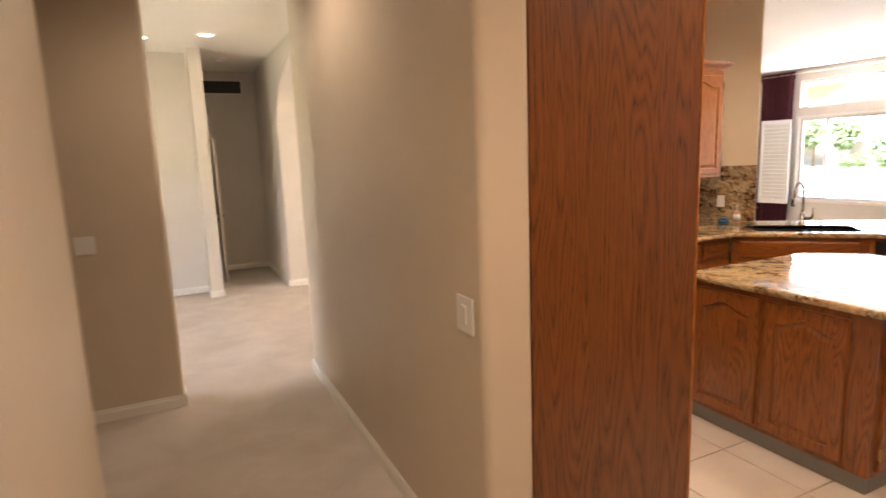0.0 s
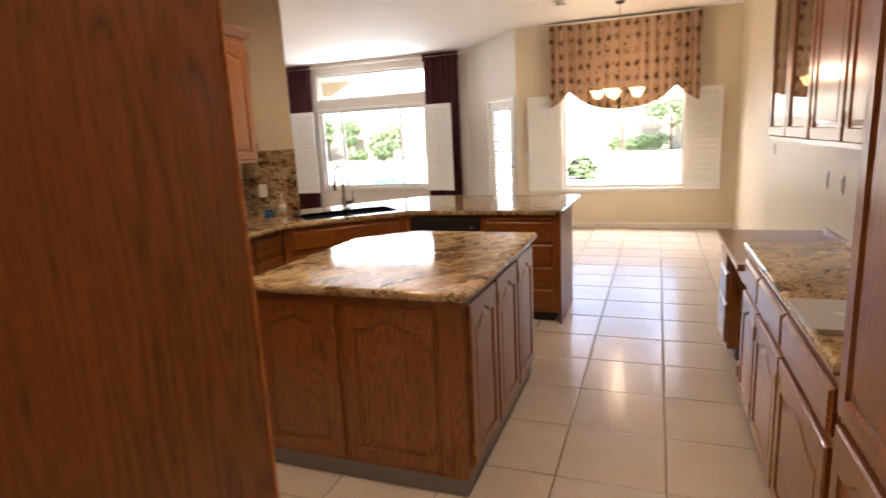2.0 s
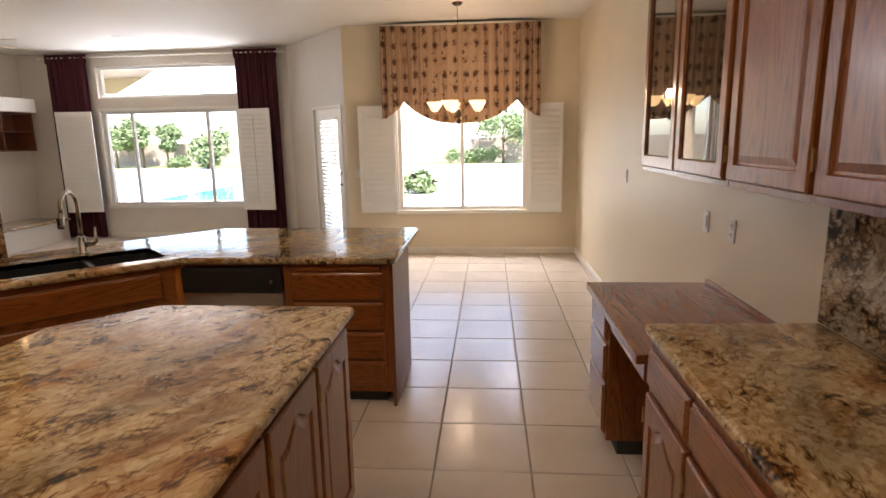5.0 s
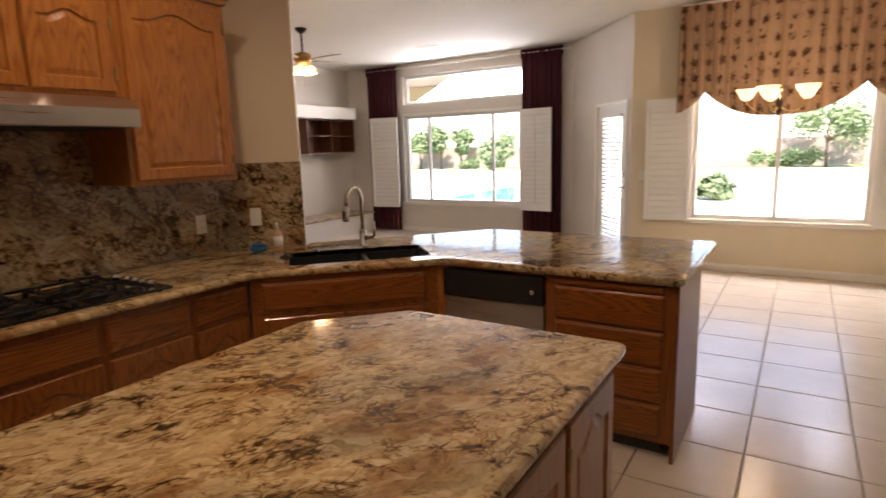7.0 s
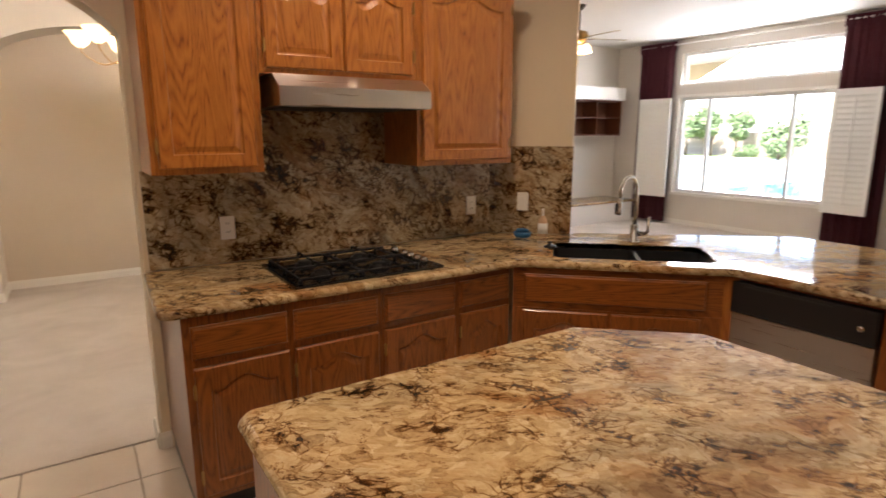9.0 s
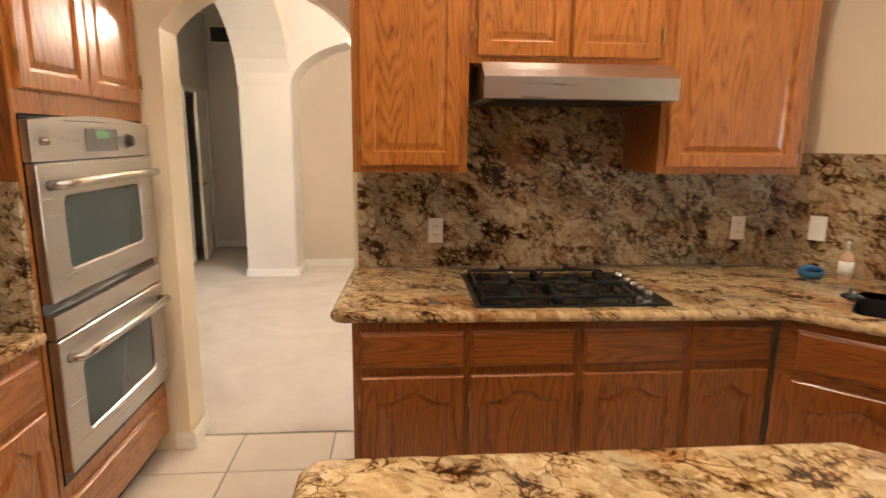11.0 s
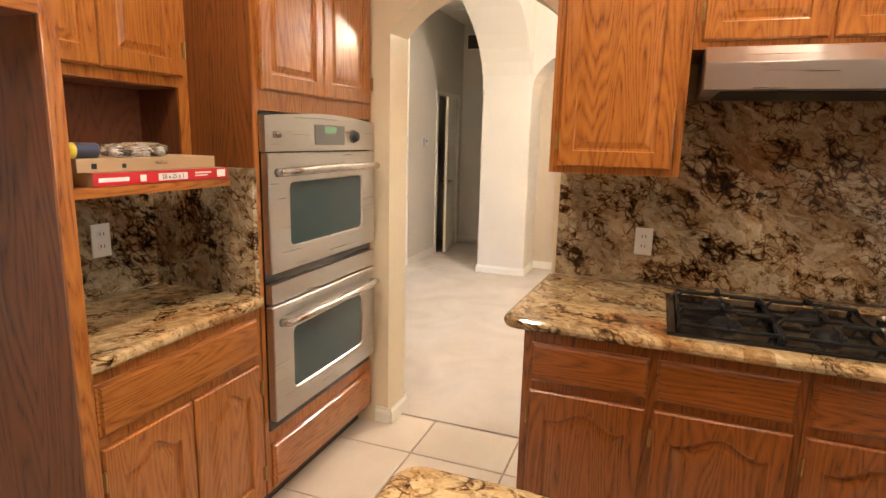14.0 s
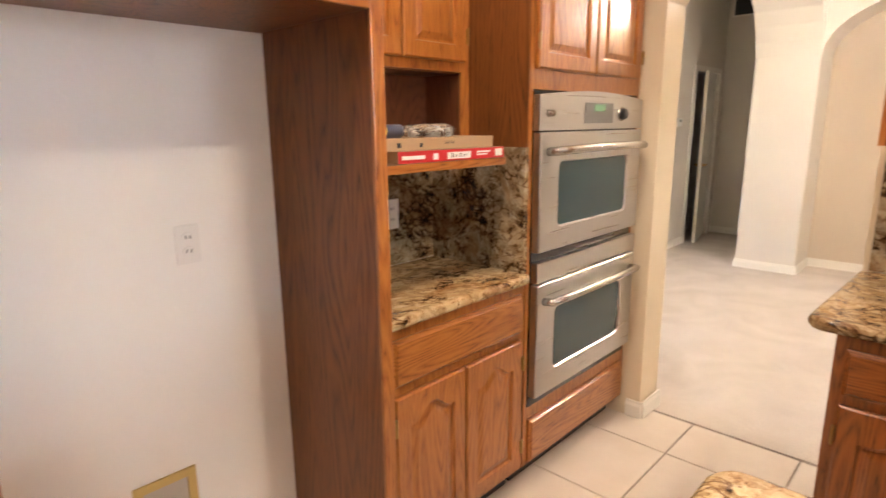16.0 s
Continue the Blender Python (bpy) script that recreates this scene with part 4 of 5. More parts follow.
add_door(fridge, 0.46, 1.77, 0.41, 0.61, 0.05, 1)
crown(fridge, 0.919, 0.78, 2.42, 0.78, True, True)
valve = thing("water_valve_box", pose(1.797, 2.80, 0.345, 0, 0, 90), "yellowed plastic recessed water valve box", "valve box")
ym = mat("yellowed_plastic", (0.55, 0.40, 0.13), 0.5)
part("frame", wall_grid([-0.09, -0.065, 0.065, 0.09], [-0.012, -0.002], [-0.09, -0.065, 0.065, 0.09], lambda x, y, z: abs(x) < 0.065 and abs(z) < 0.065), ym, valve)
part("back", box(-0.065, -0.004, -0.065, 0.065, -0.001, 0.065), mat("grey_beige_plastic", (0.45, 0.42, 0.36), 0.7), valve)
part("valve", tube([(0.01, -0.004, -0.02), (0.01, -0.03, -0.02), (0.01, -0.032, 0.02)], 0.009, 10), chrome, valve, "small chrome stop valve", True)
structure("wall_fridge_back", box(1.5252, 2.378, 0.001, 1.795, 3.236, 1.734), paint("white_wall_paint", (0.84, 0.83, 0.79)), "pale painted wall behind the fridge space", "wall")
baseboard([(1.795, 3.236), (1.795, 2.378)][::-1])

# filter boxes and bits on the shelf


def text_mesh(words, size, material, parent, m):
    cu = bpy.data.curves.new("text", 'FONT')
    cu.body, cu.size, cu.extrude, cu.align_x, cu.align_y = words, size, 0.0002, 'CENTER', 'CENTER'
    tmp = new("text", cu)
    me = bpy.data.meshes.new_from_object(tmp)
    bpy.data.objects.remove(tmp)
    me.materials.append(material)
    ob = new("lettering", me)
    ob.parent = parent
    ob.matrix_basis = m
    return ob


def filter_box(name, place, rz, label, red):
    u = thing(name, pose(*place, 0, 0, rz), label, "box")
    w = 0.47
    part("carton", box(0, 0, 0, w, 0.36, 0.036, 0.002), cardboard, u)
    if red:
        part("print", box(0.0, -0.0008, 0.0005, w, -0.0001, 0.0355), red_print, u, "red printed side")
        part("label_patch", box(0.20, -0.0014, 0.006, 0.305, -0.0008, 0.027), white_print, u, "white size label")
        text_mesh("20 x 25 x 1", 0.0175, ink, u, pose(0.2525, -0.0016, 0.0165, 90))
        part("name_bar", box(0.015, -0.0012, 0.011, 0.105, -0.0008, 0.022), white_print, u)
        part("mark", box(0.14, -0.0012, 0.007, 0.16, -0.0008, 0.026), white_print, u)
        part("line_bar", box(0.335, -0.0012, 0.021, 0.40, -0.0008, 0.026), white_print, u)
        part("line_bar", box(0.335, -0.0012, 0.013, 0.385, -0.0008, 0.017), white_print, u)
        part("mark", box(0.425, -0.0012, 0.007, 0.46, -0.0008, 0.03), white_print, u)
    else:
        text_mesh("20x25x1", 0.013, ink, u, pose(0.26, -0.0006, 0.02, 90))
        part("mark", box(0.04, -0.0008, 0.009, 0.055, -0.0001, 0.023), ink, u)
        part("mark", box(0.13, -0.0008, 0.009, 0.142, -0.0001, 0.021), ink, u)
    return u


filter_box("filter_carton", (2.215, 3.40, 1.345), 87, "flat red and brown cardboard air filter box", True)
filter_box("filter_carton", (2.20, 3.37, 1.382), 88, "flat brown cardboard air filter box", False)
can = thing("sealant_tube", pose(2.165, 3.355, 1.439, 0, 90, 84), "dark yellow-striped sealant tube lying on its side", "tube")
part("tube", lathe([(0.018, 0), (0.020, 0.004), (0.020, 0.092), (0.018, 0.095)], 18), mat("dark_blue_label", (0.05, 0.06, 0.10), 0.4), can, "", True)
part("stripe", lathe([(0.0203, 0.014), (0.0206, 0.014), (0.0206, 0.032), (0.0203, 0.032)], 18), mat("yellow_label", (0.75, 0.6, 0.05), 0.4), can, "yellow band", True)
part("cap", lathe([(0.015, -0.02), (0.018, -0.018), (0.018, 0.0), (0.015, 0.0)], 16), white_plastic, can, "white cap", True)
wrap = thing("bulb_pack", pose(2.14, 3.53, 1.419, 0, 0, 84), "clear plastic bag of small bulbs", "packet")
clear = mat("clear_plastic", (0.62, 0.50, 0.38), 0.08)
clear.node_tree.nodes["Principled BSDF"].inputs["Transmission Weight"].default_value = 0.6
for k in range(6):
    part("bulb", lathe([(0.004, 0), (0.012, 0.004), (0.014, 0.012), (0.010, 0.020), (0.004, 0.023)], 12, None, (0.027 * k, 0.02 * math.sin(k * 2.1), 0)), white_plastic, wrap, "", True)
# crumpled clear bag round the bulbs
bm = bmesh.new()
bmesh.ops.create_icosphere(bm, subdivisions=3, radius=1.0)
rng = random.Random(5)
for vert in bm.verts:
    x, y, z = vert.co
    k = 1 + 0.13 * rng.uniform(-1, 1)
    vert.co = (0.068 + 0.105 * x * k, 0.058 * y * k, 0.019 + max(-0.0185, 0.021 * z * k + 0.004 * math.sin(9 * x + 4 * y)))
bag = mat("clear_bag_film", (0.9, 0.88, 0.84), 0.06)
bag.node_tree.nodes["Principled BSDF"].inputs["Transmission Weight"].default_value = 0.9
bag.node_tree.nodes["Principled BSDF"].inputs["IOR"].default_value = 1.12
part("bag", bm, bag, wrap, "crumpled clear plastic film")

# ---- south run: worktop, desk, tall and upper cabinets ----
wall_run = []
for x1, bays in ((4.39, [(0.025, 0.40)]), (3.955, [(0.01, 0.50)]), (3.435, [(0.01, 0.61)])):
    wdt = bays[0][1] + 0.03
    wall_run.append(base_unit((x1, 0.985, 0), 180, wdt, 0.59, bays, "oak base cabinet under the granite worktop", group="wall-side base cabinets"))
st = worktop(rounded([(2.79, 0.40), (4.43, 0.40), (4.41, 1.01), (2.79, 1.01)], [0, 0, 0.02, 0]), TOP0, TOP1, wave=0.003)
tagged(obj("side_worktop", st, stone), "polished brown granite worktop along the wall", "worktop")
tagged(obj("backsplash_side", box(2.79, 0.391, 0.916, 4.43, 0.41, 1.385, 0.002), shaded_splash_stone), "brown and grey granite backsplash slab", "backsplash", "", "structure")
outlet((4.05, 0.411, 1.10), 180)
for ox, oz, kd in ((5.55, 1.11, "switch"), (5.22, 1.11, "outlet"), (7.39, 1.235, "switch")):
    outlet((ox, 0.391, oz), 180, kd)

desk = thing("built_in_desk", pose(5.47, 0.985, 0, 0, 0, 180), "built-in oak desk with drawers and a kneehole", "desk")
part("desktop", box(-0.01, -0.045, 0.752, 1.057, 0.594, 0.79, 0.006), laminate, desk, "dark reddish wood-grain desktop")
part("back_strip", box(0.0, 0.575, 0.7905, 1.05, 0.594, 0.81, 0.002), laminate, desk)
part("pedestal", box(0.0, 0.002, 0.08, 0.40, 0.59, 0.751, 0.002), oak_v, desk)
part("toe_kick", box(0.01, 0.06, 0.001, 0.39, 0.58, 0.08), slot_dark, desk)
for z0, h in ((0.59, 0.14), (0.385, 0.19), (0.11, 0.26)):
    add_drawer(desk, 0.02, z0, 0.36, h)
part("rail", box(0.40, 0.02, 0.65, 1.06, 0.5, 0.75), oak_h, desk)
part("pencil_drawer", slab_front(0.60, 0.085), oak_h, desk).matrix_basis = pose(0.42, 0.018, 0.658)
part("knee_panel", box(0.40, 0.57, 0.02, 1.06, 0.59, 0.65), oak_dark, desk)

tall = thing("pantry_cabinet", pose(2.785, 0.985, 0, 0, 0, 180), "tall oak pantry cabinet with arched panel doors", "cabinet")
part("body", box(0, 0.001, 0.10, 0.92, 0.592, 2.42, 0.002), oak_v, tall)
part("toe_kick", box(0.01, 0.07, 0.001, 0.91, 0.58, 0.10), slot_dark, tall)
for x0 in (0.03, 0.47):
    add_door(tall, x0, 0.13, 0.42, 0.64, 0.05)
    add_door(tall, x0, 0.80, 0.42, 1.55, 0.07)
crown(tall, 0.92, 0.592, 2.42, 0.592)


def glass_door(u, x, z, w, h, fw=0.055):
    """An open frame with a pane, arched at its top."""
    bm = bmesh.new()
    n = 12

    def loop(d, y, arch):
        pts = [(d, y, d), (w - d, y, d)]
        for k in range(n + 1):
            s = 1 - k / n
            q = abs(2 * s - 1)
            c = 0.0 if q > 0.78 else 0.5 * (1 + math.cos(math.pi * q / 0.78))
            pts.append((d + (w - 2 * d) * s, y, h - d - arch * (1 - c)))
        return pts
    bridge(bm, [loop(0, 0, 0), loop(0, -T * 0.7, 0), loop(0.006, -T, 0), loop(fw, -T, 0.05), loop(fw + 0.006, -0.006, 0.05), loop(fw + 0.006, 0, 0.05)], False, False)
    d = shift(part("door", bm, oak_v, u), x, 0, z)
    part("pane", box(fw, -0.008, fw, w - fw, -0.004, h - fw), cab_glass, d, "opaque reflecting cabinet pane, dim inside painted into it")
    return d


su = thing("glazed_wall_cabinet", pose(5.62, 0.72, 0, 0, 0, 180), "oak wall cabinet with two glazed doors", "cabinet")
part("body", wall_grid([0, 0.02, 1.10, 1.12], [0.0, 0.31, 0.325], [1.385, 1.405, 2.40, 2.42], lambda x, y, z: 0.02 < x < 1.10 and y < 0.31 and 1.405 < z < 2.40), oak_v, su)
part("centre_stile", box(0.545, 0.0, 1.405, 0.575, 0.02, 2.40), oak_v, su)
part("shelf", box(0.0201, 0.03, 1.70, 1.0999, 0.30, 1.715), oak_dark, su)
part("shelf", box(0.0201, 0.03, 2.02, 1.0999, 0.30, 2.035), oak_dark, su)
glass_door(su, 0.02, 1.41, 0.53, 0.97)
glass_door(su, 0.57, 1.41, 0.53, 0.97)
crown(su, 1.12, 0.325, 2.42, 0.325, True, False)
for x1, w in ((4.498, 0.545), (3.952, 0.545), (3.406, 0.618)):
    wall_run.append(upper_unit((x1, 0.72, 0), 180, w, 0.325, 1.385, 2.42, [(0.015, w - 0.03, -1)], "glossy oak wall cabinet over the side worktop", cornice=(False, False), group="upper cabinets along the wall"))
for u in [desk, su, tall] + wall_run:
    use_shaded_oak(u)

lap = thing("laptop", pose(3.155, 0.905, 0.915, 0, 0, 3), "closed silver aluminium laptop on the worktop", "laptop")
part("base", prism(rounded([(-0.155, -0.105), (0.155, -0.105), (0.155, 0.105), (-0.155, 0.105)], 0.015), 0.001, 0.009), aluminium, lap)
part("lid", prism(rounded([(-0.155, -0.105), (0.155, -0.105), (0.155, 0.105), (-0.155, 0.105)], 0.015), 0.0105, 0.017), aluminium, lap)
part("mark", lathe([(0.016, 0.0171), (0.016, 0.0175)], 20), white_print, lap, "pale round mark")
chg = thing("charger", pose(3.19, 0.66, 0.915, 0, 0, 20), "black charger with a white cable", "charger")
part("block", box(-0.045, -0.03, 0, 0.045, 0.03, 0.055, 0.012), black_plastic, chg)
part("cable", tube([(0.03, 0.03, 0.03), (0.06, 0.08, 0.025), (0.07, 0.13, 0.006), (0.05, 0.16, 0.004), (0.03, 0.165, 0.008)], 0.003, 8), white_plastic, chg, "thin white cable", True)

# ---- windows ----
frame_white = mat("white_vinyl", (0.78, 0.78, 0.76), 0.35)


def window(name, place, rz, w, z0, z1, bars, label, sill=True):
    """x along the opening, y outwards."""
    u = thing(name, pose(*place, 0, 0, rz), label, "window", "", "structure")
    f = 0.045
    xs = sorted({0, f, w - f, w} | {b - 0.022 for b in bars} | {b + 0.022 for b in bars})

    def solid_bar(x):
        return x < f or x > w - f or any(abs(x - b) < 0.022 for b in bars)
    part("window_frame", wall_grid(xs, [0.06, 0.12], [z0, z0 + f, z1 - f, z1], lambda x, y, z: z0 + f < z < z1 - f and not solid_bar(x)), frame_white, u)
    edges = [0] + list(bars) + [w]
    for a, b in zip(edges, edges[1:]):
        g = part("pane", box(a + 0.02, 0.088, z0 + 0.03, b - 0.02, 0.092, z1 - 0.03), glass, u)
        g.visible_shadow = False
    if sill:
        part("window_sill", box(-0.05, -0.03, z0 - 0.05, w + 0.05, -0.002, z0 - 0.001, 0.005), trim_paint, u)
        part("casing", wall_grid([-0.045, -0.001, w + 0.001, w + 0.045], [-0.014, -0.002], [z0, z1, z1 + 0.045], lambda x, y, z: -0.001 < x < w + 0.001 and z < z1), trim_paint, u)
    return u


window("window_1", (11.6, LW1, 0), -90, LW1 - LW0, 0.56, 2.12, [0.50, 1.80], "white three-part sliding window")
window("window_2", (11.6, LW1, 0), -90, LW1 - LW0, 2.33, 2.83, [], "white transom window under the ceiling", False)
window("window_3", (10.17, NW1, 0), -90, NW1 - NW0, 0.61, 2.2, [0.87], "white two-part sliding window of the nook")
# window_4 is invented and unseen, added for daylight in the hall
window("window_4", (-2.6, 5.4, 0), 90, 1.4, 0.3, 2.3, [0.7], "white tall entry window, added out of sight")


def shutter(place, rz, w, z0, z1, label):
    """A plantation shutter leaf folded back: hinge at x = 0, louvres tilted shut."""
    u = thing("window_shutter", pose(*place, 0, 0, rz), label, "shutter", "plantation shutters")
    st = 0.045
    mid = (z0 + z1) / 2
    part("frame", wall_grid([0, st, w - st, w], [-0.014, 0.014], [z0, z0 + 0.08, z1 - 0.08, z1], lambda x, y, z: st < x < w - st and z0 + 0.08 < z < z1 - 0.08), shutter_paint, u)
    n = max(6, int((z1 - z0 - 0.16) / 0.072))
    step = (z1 - z0 - 0.16) / n
    me = None
    for k in range(n):
        zc = z0 + 0.08 + step * (k + 0.5)
        if me is None:
            prof = [(-0.013, -step * 0.54), (-0.006, -step * 0.56), (0.004, 0), (0.012, step * 0.5), (0.006, step * 0.54), (-0.008, 0)]
            o = part("louvre", bridge(bmesh.new(), [[(x, y, z) for y, z in prof] for x in (st + 0.001, w - st - 0.001)]), shutter_paint, u)
            me = o.data
        else:
            o = new("louvre", me)
            o.parent = u
        o.matrix_basis = pose(0, 0, zc)
    part("tilt_rod", box(w / 2 - 0.006, -0.03, z0 + 0.12, w / 2 + 0.006, -0.018, z1 - 0.12), shutter_paint, u)
    return u


shutter((11.42, LW1 + 0.03, 0), 90 + 6, 0.58, 0.47, 2.11, "white louvred shutter folded back beside the window")
shutter((11.42, LW0 - 0.03, 0), -90 - 6, 0.56, 0.49, 2.10, "white louvred shutter folded back beside the window")
shutter((10.13, NW1 + 0.02, 0), 90 + 4, 0.50, 0.59, 2.02, "cream louvred shutter folded back beside the nook window")
shutter((10.13, NW0 - 0.02, 0), -90 - 4, 0.45, 0.58, 2.01, "cream louvred shutter folded back beside the nook window")


def cloth_mat(name, colour, through_colour, pattern=False):
    m = bpy.data.materials.new(name)
    m.use_nodes = True
    nt, b = nodes_of(m)
    b.inputs["Roughness"].default_value = 0.85
    b.inputs["Specular IOR Level"].default_value = 0.15
    tr = nt.nodes.new("ShaderNodeBsdfTranslucent")
    mix = nt.nodes.new("ShaderNodeMixShader")
    mix.inputs[0].default_value = 0.16 if pattern else 0.10
    nt.links.new(b.outputs[0], mix.inputs[1])
    nt.links.new(tr.outputs[0], mix.inputs[2])
    nt.links.new(mix.outputs[0], nt.nodes["Material Output"].inputs[0])
    v = coords(nt, (1, 1, 1), False)
    if pattern:
        def sprigs(scale, shift, jitter):
            mp = nt.nodes.new("ShaderNodeMapping")
            mp.inputs["Scale"].default_value = scale
            mp.inputs["Location"].default_value = shift
            nt.links.new(v, mp.inputs[0])
            vo = node(nt, "TexVoronoi", Scale=1.0, Randomness=jitter)
            nt.links.new(mp.outputs[0], vo.inputs["Vector"])
            return vo.outputs["Distance"]
        # large flowers in rows, small buds between them, stems as faint upright stripes
        no = node(nt, "TexNoise", Scale=38.0, Detail=3.0, Distortion=0.8)
        nt.links.new(v, no.inputs["Vector"])
        big = sprigs((0.0, 7.6, 5.4), (0, 0, 0.2), 0.22)
        bud = sprigs((0.0, 10.5, 8.2), (0, 0.45, 0.5), 0.45)
        low = node(nt, "Math")
        low.operation = 'MINIMUM'
        nt.links.new(big, low.inputs[0])
        off = node(nt, "Math")
        off.operation = 'ADD'
        off.inputs[1].default_value = 0.10
        nt.links.new(bud, off.inputs[0])
        nt.links.new(off.outputs[0], low.inputs[1])
        add = node(nt, "Math")
        add.operation = 'MULTIPLY_ADD'
        add.inputs[1].default_value = 0.75
        nt.links.new(no.outputs["Fac"], add.inputs[0])
        nt.links.new(low.outputs[0], add.inputs[2])
        mps = nt.nodes.new("ShaderNodeMapping")
        mps.inputs["Scale"].default_value = (0.0, 17.0, 0.6)
        nt.links.new(v, mps.inputs[0])
        st = node(nt, "TexNoise", Scale=1.0, Detail=4.0, Roughness=0.7)
        nt.links.new(mps.outputs[0], st.inputs["Vector"])
        stripe = ramp(nt, st.outputs["Fac"], ((0.36, (0.50, 0.42, 0.38)), (0.46, (0.86, 0.82, 0.78)), (0.56, (1, 1, 1))))
        r1 = ramp(nt, add.outputs[0], ((0.49, (0.10, 0.05, 0.03)), (0.56, (0.20, 0.11, 0.065)), (0.66, colour), (0.9, tuple(c * 1.12 for c in colour))))
        r1b = ramp(nt, add.outputs[0], ((0.49, (0.14, 0.05, 0.02)), (0.66, through_colour)))
        mul_a, mul_b = (mixed(nt, q.outputs[0], stripe.outputs[0], 'MULTIPLY', 0.85) for q in (r1, r1b))
        nt.links.new(mul_a, b.inputs["Base Color"])
        nt.links.new(mul_b, tr.inputs[0])
    else:
        no = node(nt, "TexNoise", Scale=60.0, Detail=2.0)
        nt.links.new(v, no.inputs["Vector"])
        r = ramp(nt, no.outputs["Fac"], ((0.3, tuple(c * 0.75 for c in colour)), (0.7, colour)))
        nt.links.new(r.outputs[0], b.inputs["Base Color"])
        tr.inputs[0].default_value = (*through_colour, 1)
    return m


burgundy = cloth_mat("burgundy_velvet", (0.085, 0.022, 0.030), (0.05, 0.004, 0.008))
floral = cloth_mat("tan_floral_print", (0.50, 0.335, 0.215), (0.55, 0.33, 0.17), True)


def cloth(y0, y1, x, top, bottom, pleats, depth, n=90, rows=14, flare=0.0):
    """A hanging pleated cloth facing -x; bottom(s) gives its lower edge at s = 0 to 1."""
    bm = bmesh.new()
    grid = []
    for j in range(rows + 1):
        row = []
        for i in range(n + 1):
            s = i / n
            b = bottom(s)
            f = j / rows
            z = top + (b - top) * f
            ph = pleats * 2 * math.pi * s + 0.5 * math.sin(3.1 * s * pleats)
            d = depth * (0.55 + 0.45 * f) * math.sin(ph) + 0.35 * depth * math.sin(2.3 * ph + 1)
            ym = (y0 + y1) / 2
            y = ym + (y0 + (y1 - y0) * s - ym) * (1 + flare * (f - 0.3))
            row.append((x + d, y, z))
        grid.append(row)
    for side in (0, 0.006):
        vs = [[bm.verts.new((p[0] + side, p[1], p[2])) for p in row] for row in grid]
        for a, b in zip(vs, vs[1:]):
            for i in range(n):
                bm.faces.new((a[i], a[i + 1], b[i + 1], b[i]))
    return bm


for nm, y0, y1 in (("curtain", 8.06, 8.72), ("curtain", 4.90, 5.56)):
    c = thing(nm, pose(0, 0, 0), "dark burgundy curtain hanging in deep folds", "curtain", "living room curtains")
    part("cloth", cloth(y0, y1, 11.50, 2.99, lambda s: 0.03, 6, 0.03, 80, 12), burgundy, c, "", True)
    part("header", cloth(y0 - 0.02, y1 + 0.02, 11.49, 3.02, lambda s: 2.88, 9, 0.03, 80, 3), burgundy, c, "gathered curtain heading", True)
rod = thing("curtain_rod", pose(0, 0, 0), "white curtain rod with round ends", "curtain rod")
part("rod", tube([(11.50, 4.78, 2.965), (11.50, 8.84, 2.965)], 0.012, 10), trim_paint, rod, "", True)
for fy in (4.77, 8.85):
    part("finial", lathe([(0.005, -0.028), (0.022, -0.016), (0.028, 0), (0.022, 0.016), (0.005, 0.028)], 14, None, (11.50, fy, 2.965)), trim_paint, rod, "", True)
for fy in (5.0, 6.8, 8.6):
    part("bracket", tube([(11.50, fy, 2.965), (11.599, fy, 2.965)], 0.008, 8), trim_paint, rod)


def valance_edge(s):
    """Two tails at the ends, a deep swag between them, and a peak at each join."""
    if s < 0.13 or s > 0.87:
        q = (0.13 - s) / 0.13 if s < 0.13 else (s - 0.87) / 0.13
        return 2.06 - 0.22 * q ** 0.7
    q = (s - 0.5) / 0.37
    return 1.77 + 0.29 * abs(q) ** 2.6


val = thing("window_valance", pose(0, 0, 0), "tan floral print balloon valance over the nook window", "valance")
part("cloth", cloth(0.93, 2.93, 10.03, 3.0, valance_edge, 17, 0.010, 200, 16), floral, val, "", True)
part("board", box(10.02, 0.94, 2.995, 10.165, 2.92, 3.02), trim_paint, val)
part("tail", cloth(2.66, 2.955, 9.985, 2.995, lambda s: 2.06 - 0.23 * s, 4, 0.02, 40, 10), floral, val, "", True)
part("tail", cloth(0.90, 1.19, 9.985, 2.995, lambda s: 1.83 + 0.23 * s, 4, 0.02, 40, 10), floral, val, "", True)

# ---- lamps that hang in the rooms ----


def bell_shade(parent, x, y, z, r=0.085, h=0.105):
    o = part("shade", lathe([(0.022, 0.0), (r * 0.62, h * 0.25), (r * 0.80, h * 0.6), (r * 1.15, h), (r * 1.12, h), (r * 0.76, h * 0.6), (r * 0.58, h * 0.27), (0.018, 0.006)], 20, None, (x, y, z)), shade_glow, parent, "lit frosted glass bell shade", True)
    return o


